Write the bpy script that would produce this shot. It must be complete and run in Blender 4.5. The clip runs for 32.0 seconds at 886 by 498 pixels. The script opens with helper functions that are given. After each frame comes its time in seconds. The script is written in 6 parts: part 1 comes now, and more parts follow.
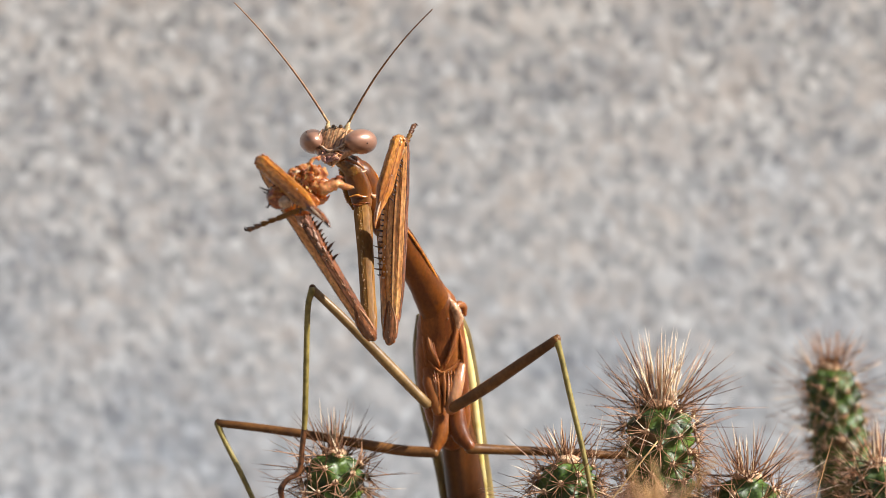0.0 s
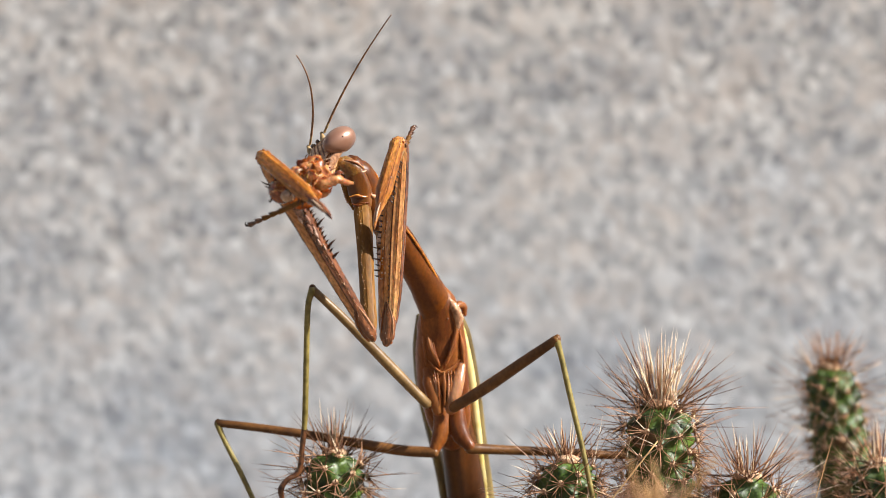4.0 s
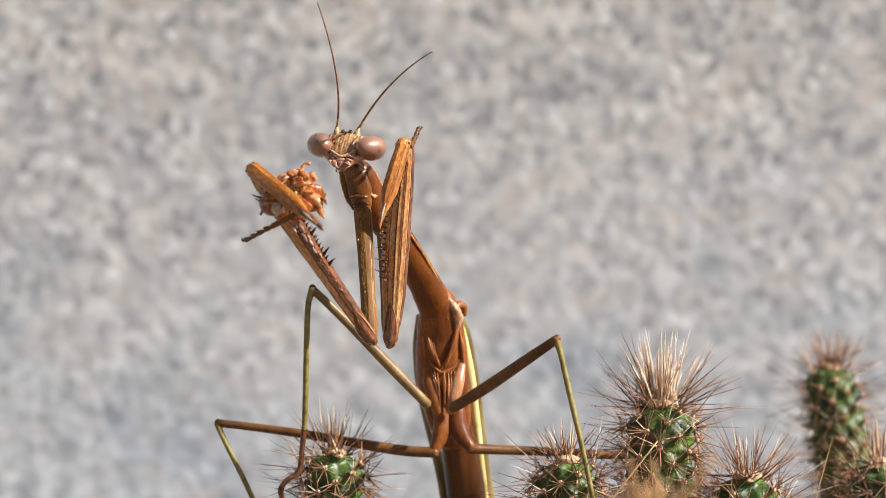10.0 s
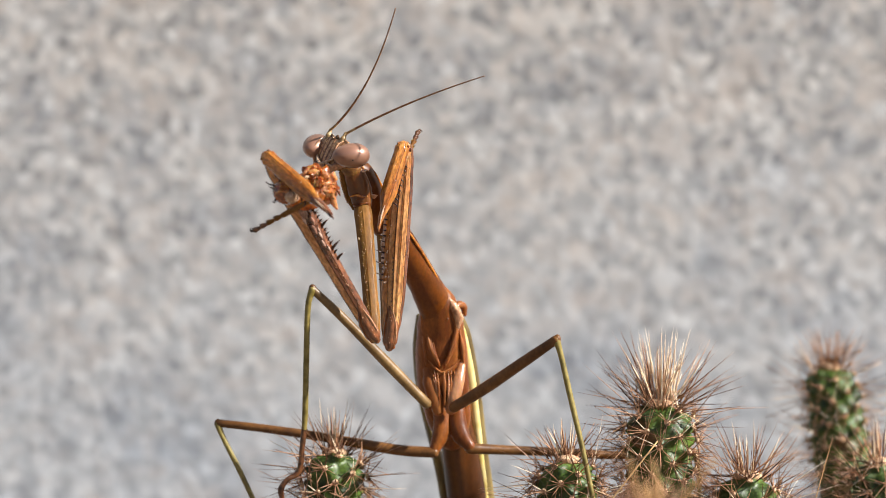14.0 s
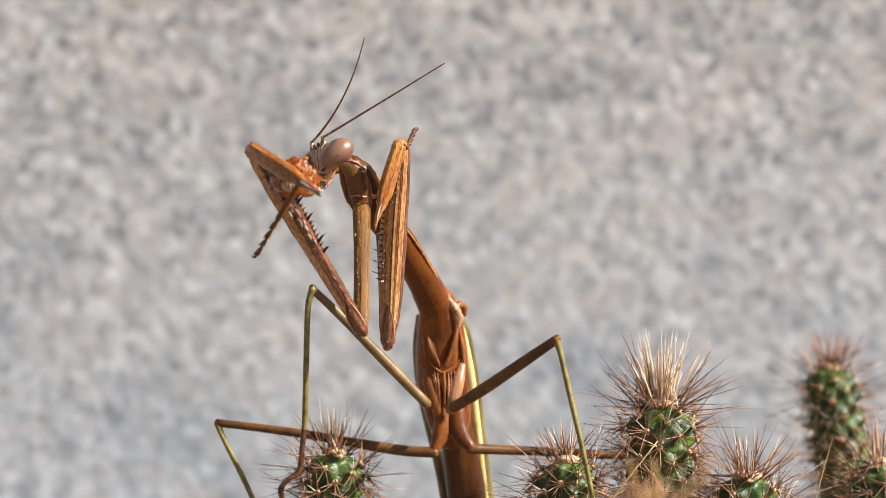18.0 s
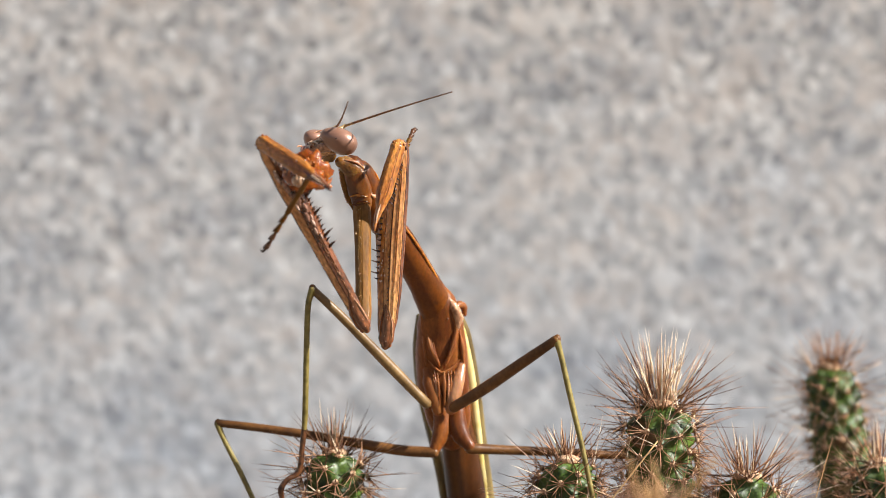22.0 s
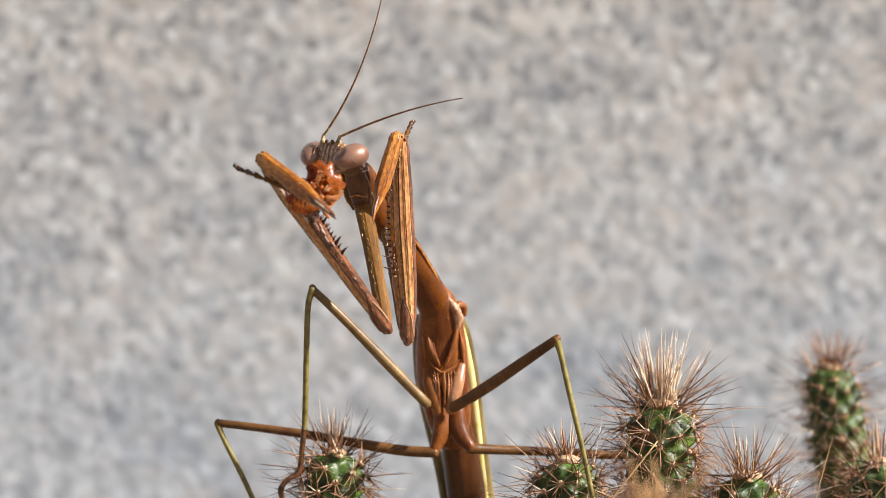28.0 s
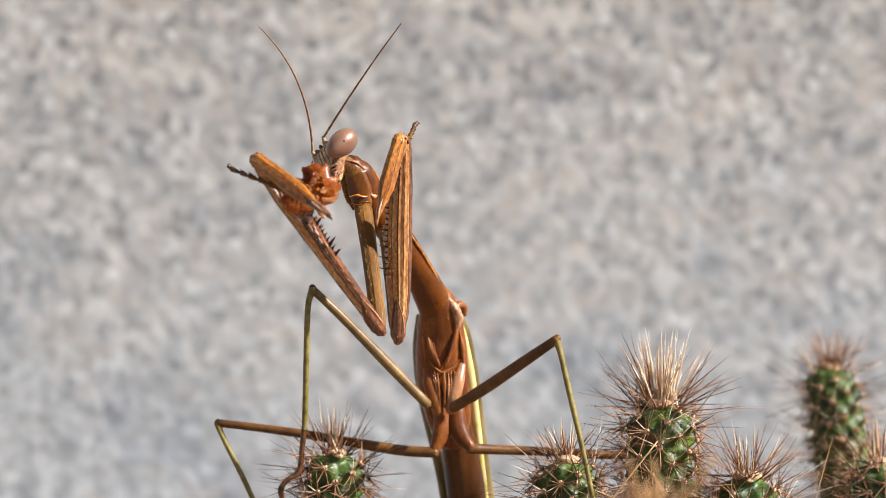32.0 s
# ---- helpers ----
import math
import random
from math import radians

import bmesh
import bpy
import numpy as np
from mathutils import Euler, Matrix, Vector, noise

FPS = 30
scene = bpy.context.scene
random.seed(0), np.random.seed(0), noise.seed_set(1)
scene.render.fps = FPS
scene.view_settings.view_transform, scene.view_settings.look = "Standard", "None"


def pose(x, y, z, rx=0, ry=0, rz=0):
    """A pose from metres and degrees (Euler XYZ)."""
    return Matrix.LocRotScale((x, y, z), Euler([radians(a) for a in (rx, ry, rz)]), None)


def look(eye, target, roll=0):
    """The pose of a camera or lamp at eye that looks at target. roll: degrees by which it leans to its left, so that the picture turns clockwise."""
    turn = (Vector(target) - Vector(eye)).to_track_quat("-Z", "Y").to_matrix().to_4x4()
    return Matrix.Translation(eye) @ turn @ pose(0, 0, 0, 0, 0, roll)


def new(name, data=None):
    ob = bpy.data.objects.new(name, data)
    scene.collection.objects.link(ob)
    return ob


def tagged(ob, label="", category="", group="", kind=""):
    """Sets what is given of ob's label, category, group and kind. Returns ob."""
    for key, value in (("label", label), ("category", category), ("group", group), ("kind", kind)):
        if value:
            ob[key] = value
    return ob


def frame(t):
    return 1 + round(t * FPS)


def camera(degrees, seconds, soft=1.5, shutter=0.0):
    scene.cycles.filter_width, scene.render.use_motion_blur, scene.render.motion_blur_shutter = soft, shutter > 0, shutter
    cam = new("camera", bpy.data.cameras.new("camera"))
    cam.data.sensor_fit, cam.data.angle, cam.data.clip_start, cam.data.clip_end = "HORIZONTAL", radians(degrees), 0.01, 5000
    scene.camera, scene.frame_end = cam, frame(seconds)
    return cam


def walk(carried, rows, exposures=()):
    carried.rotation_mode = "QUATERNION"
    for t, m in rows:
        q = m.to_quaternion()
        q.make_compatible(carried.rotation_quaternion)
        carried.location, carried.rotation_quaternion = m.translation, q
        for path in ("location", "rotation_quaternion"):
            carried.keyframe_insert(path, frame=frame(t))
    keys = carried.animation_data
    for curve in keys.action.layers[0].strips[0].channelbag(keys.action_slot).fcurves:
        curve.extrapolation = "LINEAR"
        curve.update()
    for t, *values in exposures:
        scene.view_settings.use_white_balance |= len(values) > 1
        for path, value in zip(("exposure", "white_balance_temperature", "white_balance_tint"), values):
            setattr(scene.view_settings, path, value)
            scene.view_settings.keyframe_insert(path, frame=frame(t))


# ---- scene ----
# A still macro camera on a stand; a mantis among small cacti, a stone wall behind.
EYE = look((0, -0.2223, 0.085), (0, 0, 0.085))
cam = camera(20, 32.0, soft=0.65)
cam.data.dof.use_dof = True
cam.data.dof.focus_distance = 0.2185
cam.data.dof.aperture_fstop = 41
walk(cam, [(0.0, EYE), (32.0, EYE)])

# ---- daylight ----
SUN_SIDE, SUN_UP = radians(72), radians(36)
to_sun = Vector((math.sin(SUN_SIDE) * math.cos(SUN_UP), -math.cos(SUN_SIDE) * math.cos(SUN_UP), math.sin(SUN_UP)))
world = bpy.data.worlds.new("daylight")
scene.world = world
world.use_nodes = True
sky = world.node_tree.nodes.new("ShaderNodeTexSky")
sky.sky_type, sky.sun_disc = "NISHITA", False
sky.sun_elevation, sky.sun_rotation = SUN_UP, math.pi - SUN_SIDE
world.node_tree.links.new(sky.outputs[0], world.node_tree.nodes["Background"].inputs[0])
world.node_tree.nodes["Background"].inputs[1].default_value = 0.042
sun = new("sun", bpy.data.lights.new("sun", "SUN"))
sun.data.energy, sun.data.angle, sun.data.color = 5.0, radians(1.5), (1.0, 0.965, 0.91)
sun.matrix_world = look(to_sun, (0, 0, 0))
scene.view_settings.exposure = 0.87


# ---- materials ----
def material(name, dark, light, rough=0.4, grain=900.0, bump=0.2, stretch=(1, 1, 1), coat=0.0, metal=0.0,
             spots=None, spot_size=2500.0, clear=0.0, island=0.0, glow=0.0, speck=0.0):
    """Two tones mixed by a coarse and a fine noise, with fine relief; spots: a third tone in specks."""
    m = bpy.data.materials.new(name)
    m.use_nodes = True
    n, link = m.node_tree.nodes, m.node_tree.links.new
    shader = n["Principled BSDF"]
    place = n.new("ShaderNodeTexCoord")
    mapping = n.new("ShaderNodeMapping")
    mapping.inputs["Scale"].default_value = stretch
    link(place.outputs["Object"], mapping.inputs["Vector"])
    coarse, fine = n.new("ShaderNodeTexNoise"), n.new("ShaderNodeTexNoise")
    coarse.inputs["Scale"].default_value, coarse.inputs["Detail"].default_value = grain * 0.35, 3
    fine.inputs["Scale"].default_value, fine.inputs["Detail"].default_value = grain, 5
    for one in (coarse, fine):
        link(mapping.outputs[0], one.inputs["Vector"])
    both = n.new("ShaderNodeMix")
    both.inputs[0].default_value = 0.5
    link(coarse.outputs["Fac"], both.inputs[2])
    link(fine.outputs["Fac"], both.inputs[3])
    tone = both.outputs[0]
    if island:
        piece = n.new("ShaderNodeNewGeometry")
        mixed = n.new("ShaderNodeMix")
        mixed.inputs[0].default_value = island
        link(tone, mixed.inputs[2])
        other = n.new("ShaderNodeObjectInfo")
        total, wrap = n.new("ShaderNodeMath"), n.new("ShaderNodeMath")
        wrap.operation = "FRACT"
        link(piece.outputs["Random Per Island"], total.inputs[0])
        link(other.outputs["Random"], total.inputs[1])
        link(total.outputs[0], wrap.inputs[0])
        link(wrap.outputs[0], mixed.inputs[3])
        tone = mixed.outputs[0]
    ramp = n.new("ShaderNodeValToRGB")
    ramp.color_ramp.elements[0].position, ramp.color_ramp.elements[1].position = (0.1, 0.9) if island else (0.39, 0.61)
    ramp.color_ramp.elements[0].color, ramp.color_ramp.elements[1].color = (*dark, 1), (*light, 1)
    link(tone, ramp.inputs[0])
    colour = ramp.outputs[0]
    if spots:
        cells = n.new("ShaderNodeTexVoronoi")
        cells.inputs["Scale"].default_value = spot_size
        link(place.outputs["Object"], cells.inputs["Vector"])
        edge = n.new("ShaderNodeValToRGB")
        edge.color_ramp.elements[0].position, edge.color_ramp.elements[1].position = 0.12, 0.2
        edge.color_ramp.elements[0].color, edge.color_ramp.elements[1].color = (0.7, 0.7, 0.7, 1), (0, 0, 0, 1)
        link(cells.outputs["Distance"], edge.inputs[0])
        dots = n.new("ShaderNodeMix")
        dots.data_type = "RGBA"
        dots.inputs[7].default_value = (*spots, 1)
        link(edge.outputs[0], dots.inputs[0])
        link(colour, dots.inputs[6])
        colour = dots.outputs[2]
    micro = n.new("ShaderNodeTexNoise")
    micro.inputs["Scale"].default_value, micro.inputs["Detail"].default_value = 4200, 3
    squeeze = n.new("ShaderNodeMapping")
    squeeze.inputs["Scale"].default_value = (1, 1, 0.45 if stretch[2] < 1 else 1)
    link(place.outputs["Object"], squeeze.inputs["Vector"])
    link(squeeze.outputs[0], micro.inputs["Vector"])
    if speck:
        shade = n.new("ShaderNodeMapRange")
        shade.inputs[1].default_value, shade.inputs[2].default_value = 0.36, 0.64
        shade.inputs[3].default_value, shade.inputs[4].default_value = 1 - speck, 1 + speck * 0.7
        link(micro.outputs["Fac"], shade.inputs[0])
        times = n.new("ShaderNodeMix")
        times.data_type, times.blend_type = "RGBA", "MULTIPLY"
        times.inputs[0].default_value = 1.0
        link(colour, times.inputs[6])
        link(shade.outputs[0], times.inputs[7])
        colour = times.outputs[2]
    link(colour, shader.inputs["Base Color"])
    shader.inputs["Roughness"].default_value = rough
    shader.inputs["Metallic"].default_value = metal
    shader.inputs["Coat Weight"].default_value = coat
    shader.inputs["Coat Roughness"].default_value = 0.12
    relief = n.new("ShaderNodeBump")
    relief.inputs["Strength"].default_value, relief.inputs["Distance"].default_value = bump, 0.0001
    link(fine.outputs["Fac"], relief.inputs["Height"])
    pits = n.new("ShaderNodeBump")
    pits.inputs["Strength"].default_value, pits.inputs["Distance"].default_value = min(1.0, bump * 0.6), 0.00005
    link(micro.outputs["Fac"], pits.inputs["Height"])
    link(relief.outputs[0], pits.inputs["Normal"])
    link(pits.outputs[0], shader.inputs["Normal"])
    link(pits.outputs[0], shader.inputs["Coat Normal"])
    shader.inputs["Subsurface Weight"].default_value = glow
    shader.inputs["Subsurface Radius"].default_value = (1.0, 0.45, 0.12)
    shader.inputs["Subsurface Scale"].default_value = 0.0004
    if clear:
        through_light = n.new("ShaderNodeBsdfTranslucent")
        link(colour, through_light.inputs["Color"])
        blend = n.new("ShaderNodeMixShader")
        blend.inputs[0].default_value = clear
        link(shader.outputs[0], blend.inputs[1])
        link(through_light.outputs[0], blend.inputs[2])
        link(blend.outputs[0], n["Material Output"].inputs[0])
    return m


LENGTHWISE = (1, 1, 0.09)
AMBER = material("amber_chitin", (0.3, 0.088, 0.012), (0.62, 0.255, 0.055), 0.22, 1700, 0.9, (1, 1, 0.16), 0.7, glow=0.25, speck=0.4)
TIBIA = material("golden_chitin", (0.24, 0.07, 0.006), (0.5, 0.185, 0.022), 0.24, 1700, 0.9, (1, 1, 0.16), 0.6, glow=0.25, speck=0.35)
MAUVE = material("mauve_chitin", (0.075, 0.021, 0.008), (0.26, 0.092, 0.038), 0.13, 1500, 1.0, (1, 1, 0.2), 1.0, glow=0.12, speck=0.5)
PLANK = material("pinkish_tan_chitin", (0.44, 0.18, 0.06), (0.74, 0.39, 0.16), 0.22, 1700, 0.9, (1, 1, 0.16), 0.8, glow=0.2, speck=0.35)
PINK = material("salmon_fold", (0.3, 0.115, 0.044), (0.56, 0.28, 0.145), 0.4, 900, 0.8, (1, 1, 0.4), 0.2, glow=0.3, speck=0.15)
COXA = material("olive_brown_chitin", (0.13, 0.056, 0.011), (0.27, 0.125, 0.028), 0.5, 1200, 0.6, (1, 1, 0.16), 0.05, glow=0.25, speck=0.2)
NECK = material("olive_amber_skin", (0.13, 0.052, 0.009), (0.32, 0.15, 0.03), 0.26, 700, 1.0, coat=0.6, glow=0.35, speck=0.2)
RUST = material("rust_chitin", (0.12, 0.03, 0.005), (0.29, 0.09, 0.016), 0.42, 420, 1.0, (1, 1, 0.6), 0.15, glow=0.2, speck=0.2)
RUST_PALE = material("pale_rust_chitin", (0.19, 0.056, 0.013), (0.4, 0.15, 0.045), 0.45, 700, 0.8, (1, 1, 0.3), 0.12, glow=0.2, speck=0.14)
SHIELD = material("amber_brown_shield", (0.075, 0.018, 0.002), (0.2, 0.056, 0.006), 0.34, 260, 0.5, (1, 1, 0.6), 0.15, spots=(0.06, 0.016, 0.005), spot_size=420, glow=0.25, speck=0.18)
THROAT = material("amber_throat", (0.075, 0.019, 0.002), (0.2, 0.062, 0.007), 0.3, 500, 0.9, (1, 1, 0.6), 0.3, glow=0.35, speck=0.15)
UMBER = material("umber_chitin", (0.045, 0.013, 0.004), (0.17, 0.06, 0.014), 0.42, 700, 0.4, (1, 1, 0.06), 0.15)
LEG = material("leg_brown", (0.085, 0.033, 0.009), (0.19, 0.082, 0.024), 0.4, 600, 0.4, coat=0.12, speck=0.15)
LEG_TAN = material("leg_tan", (0.14, 0.076, 0.024), (0.27, 0.16, 0.058), 0.4, 600, 0.4, coat=0.12, speck=0.15)
ABDOMEN = material("amber_umber_chitin", (0.04, 0.012, 0.003), (0.17, 0.055, 0.011), 0.4, 500, 0.4, (1, 1, 0.12), 0.2, glow=0.2, speck=0.12)
LEG_OLIVE = material("leg_olive", (0.14, 0.105, 0.022), (0.32, 0.25, 0.075), 0.36, 1500, 0.4)
FOOT = material("foot_red_brown", (0.05, 0.017, 0.007), (0.2, 0.075, 0.026), 0.35, 1800, 0.5, coat=0.4, speck=0.4)
MARGIN = material("cream_wing_margin", (0.66, 0.5, 0.15), (0.86, 0.72, 0.34), 0.5, 900, 0.2)
TEGMEN = material("tegmen_olive", (0.1, 0.065, 0.02), (0.25, 0.18, 0.06), 0.5, 1200, 0.4, LENGTHWISE)
DARK = material("dark_spine", (0.02, 0.01, 0.007), (0.08, 0.03, 0.016), 0.3, 2500, 0.2)
EYE_SKIN = material("dusty_rose_eye", (0.21, 0.1, 0.064), (0.36, 0.182, 0.118), 0.36, 400, 0.05, coat=0.8, metal=0.3)
OCELLUS = material("glassy_ocellus", (0.05, 0.025, 0.01), (0.16, 0.08, 0.03), 0.1, 1500, 0.05, coat=1.0)
BRONZE = material("bronze_face", (0.28, 0.115, 0.055), (0.62, 0.34, 0.19), 0.28, 2200, 0.6, coat=0.5, speck=0.25)
ANTENNA = material("antenna_brown", (0.2, 0.095, 0.045), (0.36, 0.19, 0.095), 0.5, 4000, 0.5)
SCAPE = material("scape_yellow", (0.28, 0.17, 0.065), (0.52, 0.36, 0.18), 0.4, 3000, 0.4)
MOUTH = material("mouth_pink", (0.13, 0.03, 0.02), (0.58, 0.32, 0.24), 0.25, 1600, 0.7, coat=0.6, speck=0.35)
PREY = material("moist_orange_flesh", (0.46, 0.13, 0.03), (0.88, 0.46, 0.2), 0.18, 900, 0.7, coat=0.8, clear=0.3, glow=0.45, speck=0.2)
PREY_HEAD = material("prey_brown_shell", (0.09, 0.018, 0.006), (0.36, 0.085, 0.022), 0.18, 1500, 0.4, coat=0.8, speck=0.4)
SHELL = material("amber_shell", (0.3, 0.055, 0.006), (0.72, 0.23, 0.036), 0.3, 1100, 0.9, coat=0.3, clear=0.55, glow=0.2, speck=0.25)
STEM = material("cactus_green", (0.016, 0.036, 0.004), (0.11, 0.18, 0.022), 0.5, 420, 0.9, coat=0.04, spots=(0.14, 0.21, 0.07), spot_size=3000, glow=0.1, speck=0.3)
WOOL = material("areole_wool", (0.4, 0.2, 0.1), (0.8, 0.56, 0.36), 0.9, 5000, 1.0, speck=0.3)
SPINE = material("brown_spine", (0.075, 0.024, 0.013), (0.62, 0.33, 0.18), 0.45, 3000, 0.2, clear=0.15, island=0.8)
SPINE_PALE = material("cream_spine", (0.86, 0.6, 0.36), (0.97, 0.88, 0.7), 0.45, 3000, 0.2, clear=0.15, island=0.8)
STRAW = material("straw_dry", (0.42, 0.22, 0.08), (0.68, 0.45, 0.2), 0.7, 2000, 0.4, clear=0.2, island=0.6)
SOIL = material("dry_soil", (0.09, 0.065, 0.045), (0.24, 0.19, 0.14), 0.95, 160, 1.0, spots=(0.35, 0.3, 0.25), spot_size=220)


# waxy rather than polished chitin
for dull, shine in ((COXA, 0.15), (RUST, 0.25), (RUST_PALE, 0.25), (SHIELD, 0.3), (LEG, 0.3), (ABDOMEN, 0.3)):
    dull.node_tree.nodes["Principled BSDF"].inputs["Specular IOR Level"].default_value = shine
TAN = material("pale_tan_chitin", (0.36, 0.17, 0.055), (0.66, 0.42, 0.2), 0.35, 1800, 0.8, LENGTHWISE, 0.5, glow=0.15, speck=0.35)
WET = material("wet_skin_and_glint", (0.3, 0.15, 0.1), (0.66, 0.47, 0.38), 0.08, 2400, 1.0, coat=1.0, speck=0.3)
WET_DARK = material("wet_mauve_skin", (0.13, 0.05, 0.03), (0.38, 0.2, 0.14), 0.06, 2200, 1.0, coat=1.0, speck=0.4)
CREAM = material("wet_cream_membrane", (0.44, 0.24, 0.13), (0.7, 0.5, 0.34), 0.12, 2200, 1.0, coat=1.0, speck=0.2)
EYE_SKIN.node_tree.nodes["Principled BSDF"].inputs["Coat Roughness"].default_value = 0.16


def scarred(m):
    """Corky brown scars on a cactus stem."""
    n, link = m.node_tree.nodes, m.node_tree.links.new
    place, patch, edge, mix = (n.new("ShaderNode" + k) for k in ("TexCoord", "TexNoise", "ValToRGB", "Mix"))
    patch.inputs["Scale"].default_value, patch.inputs["Detail"].default_value = 230, 5
    link(place.outputs["Object"], patch.inputs["Vector"])
    edge.color_ramp.elements[0].position, edge.color_ramp.elements[1].position = 0.65, 0.7
    link(patch.outputs["Fac"], edge.inputs[0])
    old = n["Principled BSDF"].inputs["Base Color"].links[0].from_socket
    mix.data_type = "RGBA"
    mix.inputs[7].default_value = (0.13, 0.07, 0.028, 1)
    link(edge.outputs[0], mix.inputs[0])
    link(old, mix.inputs[6])
    link(mix.outputs[2], n["Principled BSDF"].inputs["Base Color"])


scarred(STEM)


def head_material():
    """Bronze face with dark upright stripes between the eyes."""
    m = material("striped_face", (0.36, 0.155, 0.06), (0.7, 0.39, 0.185), 0.26, 2000, 0.6, coat=0.7, speck=0.4)
    n, link = m.node_tree.nodes, m.node_tree.links.new
    place = n.new("ShaderNodeTexCoord")
    split = n.new("ShaderNodeSeparateXYZ")
    link(place.outputs["Object"], split.inputs[0])
    wave = n.new("ShaderNodeMath")
    wave.operation = "MULTIPLY"
    wave.inputs[1].default_value = 2 * math.pi / 0.00046
    wobble, shift = n.new("ShaderNodeTexNoise"), n.new("ShaderNodeMath")
    wobble.inputs["Scale"].default_value = 1500
    link(place.outputs["Object"], wobble.inputs["Vector"])
    shift.operation = "MULTIPLY_ADD"
    shift.inputs[1].default_value = 0.0003
    link(wobble.outputs["Fac"], shift.inputs[0])
    lean = n.new("ShaderNodeMath")
    lean.operation = "MULTIPLY_ADD"
    lean.inputs[1].default_value = -0.08
    link(split.outputs[2], lean.inputs[0])
    link(split.outputs[0], lean.inputs[2])
    link(lean.outputs[0], shift.inputs[2])
    link(shift.outputs[0], wave.inputs[0])
    sine = n.new("ShaderNodeMath")
    sine.operation = "COSINE"
    link(wave.outputs[0], sine.inputs[0])
    ramp = n.new("ShaderNodeValToRGB")
    ramp.color_ramp.elements[0].position, ramp.color_ramp.elements[1].position = 0.3, 0.95
    ramp.color_ramp.elements[1].color = (0.7, 0.7, 0.7, 1)
    link(sine.outputs[0], ramp.inputs[0])
    old = n["Principled BSDF"].inputs["Base Color"].links[0].from_socket
    mix = n.new("ShaderNodeMix")
    mix.data_type = "RGBA"
    mix.inputs[7].default_value = (0.1, 0.034, 0.014, 1)
    link(ramp.outputs[0], mix.inputs[0])
    link(old, mix.inputs[6])
    link(mix.outputs[2], n["Principled BSDF"].inputs["Base Color"])
    return m


FACE = head_material()


def wall_material():
    """Speckled stone: pale chips in a grey ground with dark and rosy grains; cooler light towards the base painted in.
    """
    m = bpy.data.materials.new("speckled_stone")
    m.use_nodes = True
    n, link = m.node_tree.nodes, m.node_tree.links.new
    place = n.new("ShaderNodeTexCoord")

    def noise_of(scale, detail, rough=0.5):
        one = n.new("ShaderNodeTexNoise")
        one.inputs["Scale"].default_value, one.inputs["Detail"].default_value = scale, detail
        one.inputs["Roughness"].default_value = rough
        link(place.outputs["Object"], one.inputs["Vector"])
        return one.outputs["Fac"]

    def ramp_of(value, stops):
        one = n.new("ShaderNodeValToRGB")
        while len(one.color_ramp.elements) < len(stops):
            one.color_ramp.elements.new(0.5)
        for e, (at, c) in zip(one.color_ramp.elements, stops):
            e.position, e.color = at, (*c, 1)
        link(value, one.inputs[0])
        return one.outputs[0]

    def mix_of(how, fac, a, b):
        one = n.new("ShaderNodeMix")
        one.data_type, one.blend_type = "RGBA", how
        for slot, v in ((0, fac), (6, a), (7, b)):
            if isinstance(v, (float, tuple)):
                one.inputs[slot].default_value = v
            else:
                link(v, one.inputs[slot])
        return one.outputs[2]

    ground = ramp_of(noise_of(300, 6, 0.66), [(0.32, (0.33, 0.325, 0.326)), (0.5, (0.48, 0.472, 0.466)), (0.66, (0.67, 0.66, 0.645))])
    chips = n.new("ShaderNodeTexVoronoi")
    chips.inputs["Scale"].default_value = 600
    link(place.outputs["Object"], chips.inputs["Vector"])
    grains = ramp_of(chips.outputs["Color"], [(0.15, (0.12, 0.115, 0.12)), (0.42, (0.45, 0.435, 0.43)), (0.62, (0.57, 0.48, 0.42)), (0.85, (0.82, 0.79, 0.76))])
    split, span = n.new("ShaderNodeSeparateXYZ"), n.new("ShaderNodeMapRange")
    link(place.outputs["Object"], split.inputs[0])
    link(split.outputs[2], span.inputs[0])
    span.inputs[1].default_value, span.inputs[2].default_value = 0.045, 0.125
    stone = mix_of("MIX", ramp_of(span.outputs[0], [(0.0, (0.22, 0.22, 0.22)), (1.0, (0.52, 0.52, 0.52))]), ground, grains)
    rosy = ramp_of(noise_of(190, 2), [(0.55, (0, 0, 0)), (0.75, (0.45, 0.45, 0.45))])
    stone = mix_of("MIX", rosy, stone, (0.56, 0.47, 0.41, 1))
    big = ramp_of(noise_of(70, 6, 0.72), [(0.34, (0.72, 0.75, 0.8)), (0.5, (0.92, 0.92, 0.925)), (0.66, (1.06, 1.04, 1.015))])
    stone = mix_of("MULTIPLY", 1.0, stone, big)
    # Painted light: the wall's cool lower and warm upper light, tinted by height.
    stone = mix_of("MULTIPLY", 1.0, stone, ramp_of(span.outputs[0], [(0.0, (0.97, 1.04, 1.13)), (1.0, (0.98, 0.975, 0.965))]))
    shader = n["Principled BSDF"]
    link(stone, shader.inputs["Base Color"])
    shader.inputs["Roughness"].default_value = 0.85
    relief = n.new("ShaderNodeBump")
    relief.inputs["Strength"].default_value, relief.inputs["Distance"].default_value = 0.22, 0.0015
    link(noise_of(450, 5), relief.inputs["Height"])
    link(relief.outputs[0], shader.inputs["Normal"])
    return m


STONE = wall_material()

# ---- mesh helpers ----
MM = 0.001


def mm(x, y, z):
    """A place in metres from millimetres, counted from the height of the lens."""
    return Vector((x, y, z + 85)) * MM


BASE = mm(3, 12, -45)


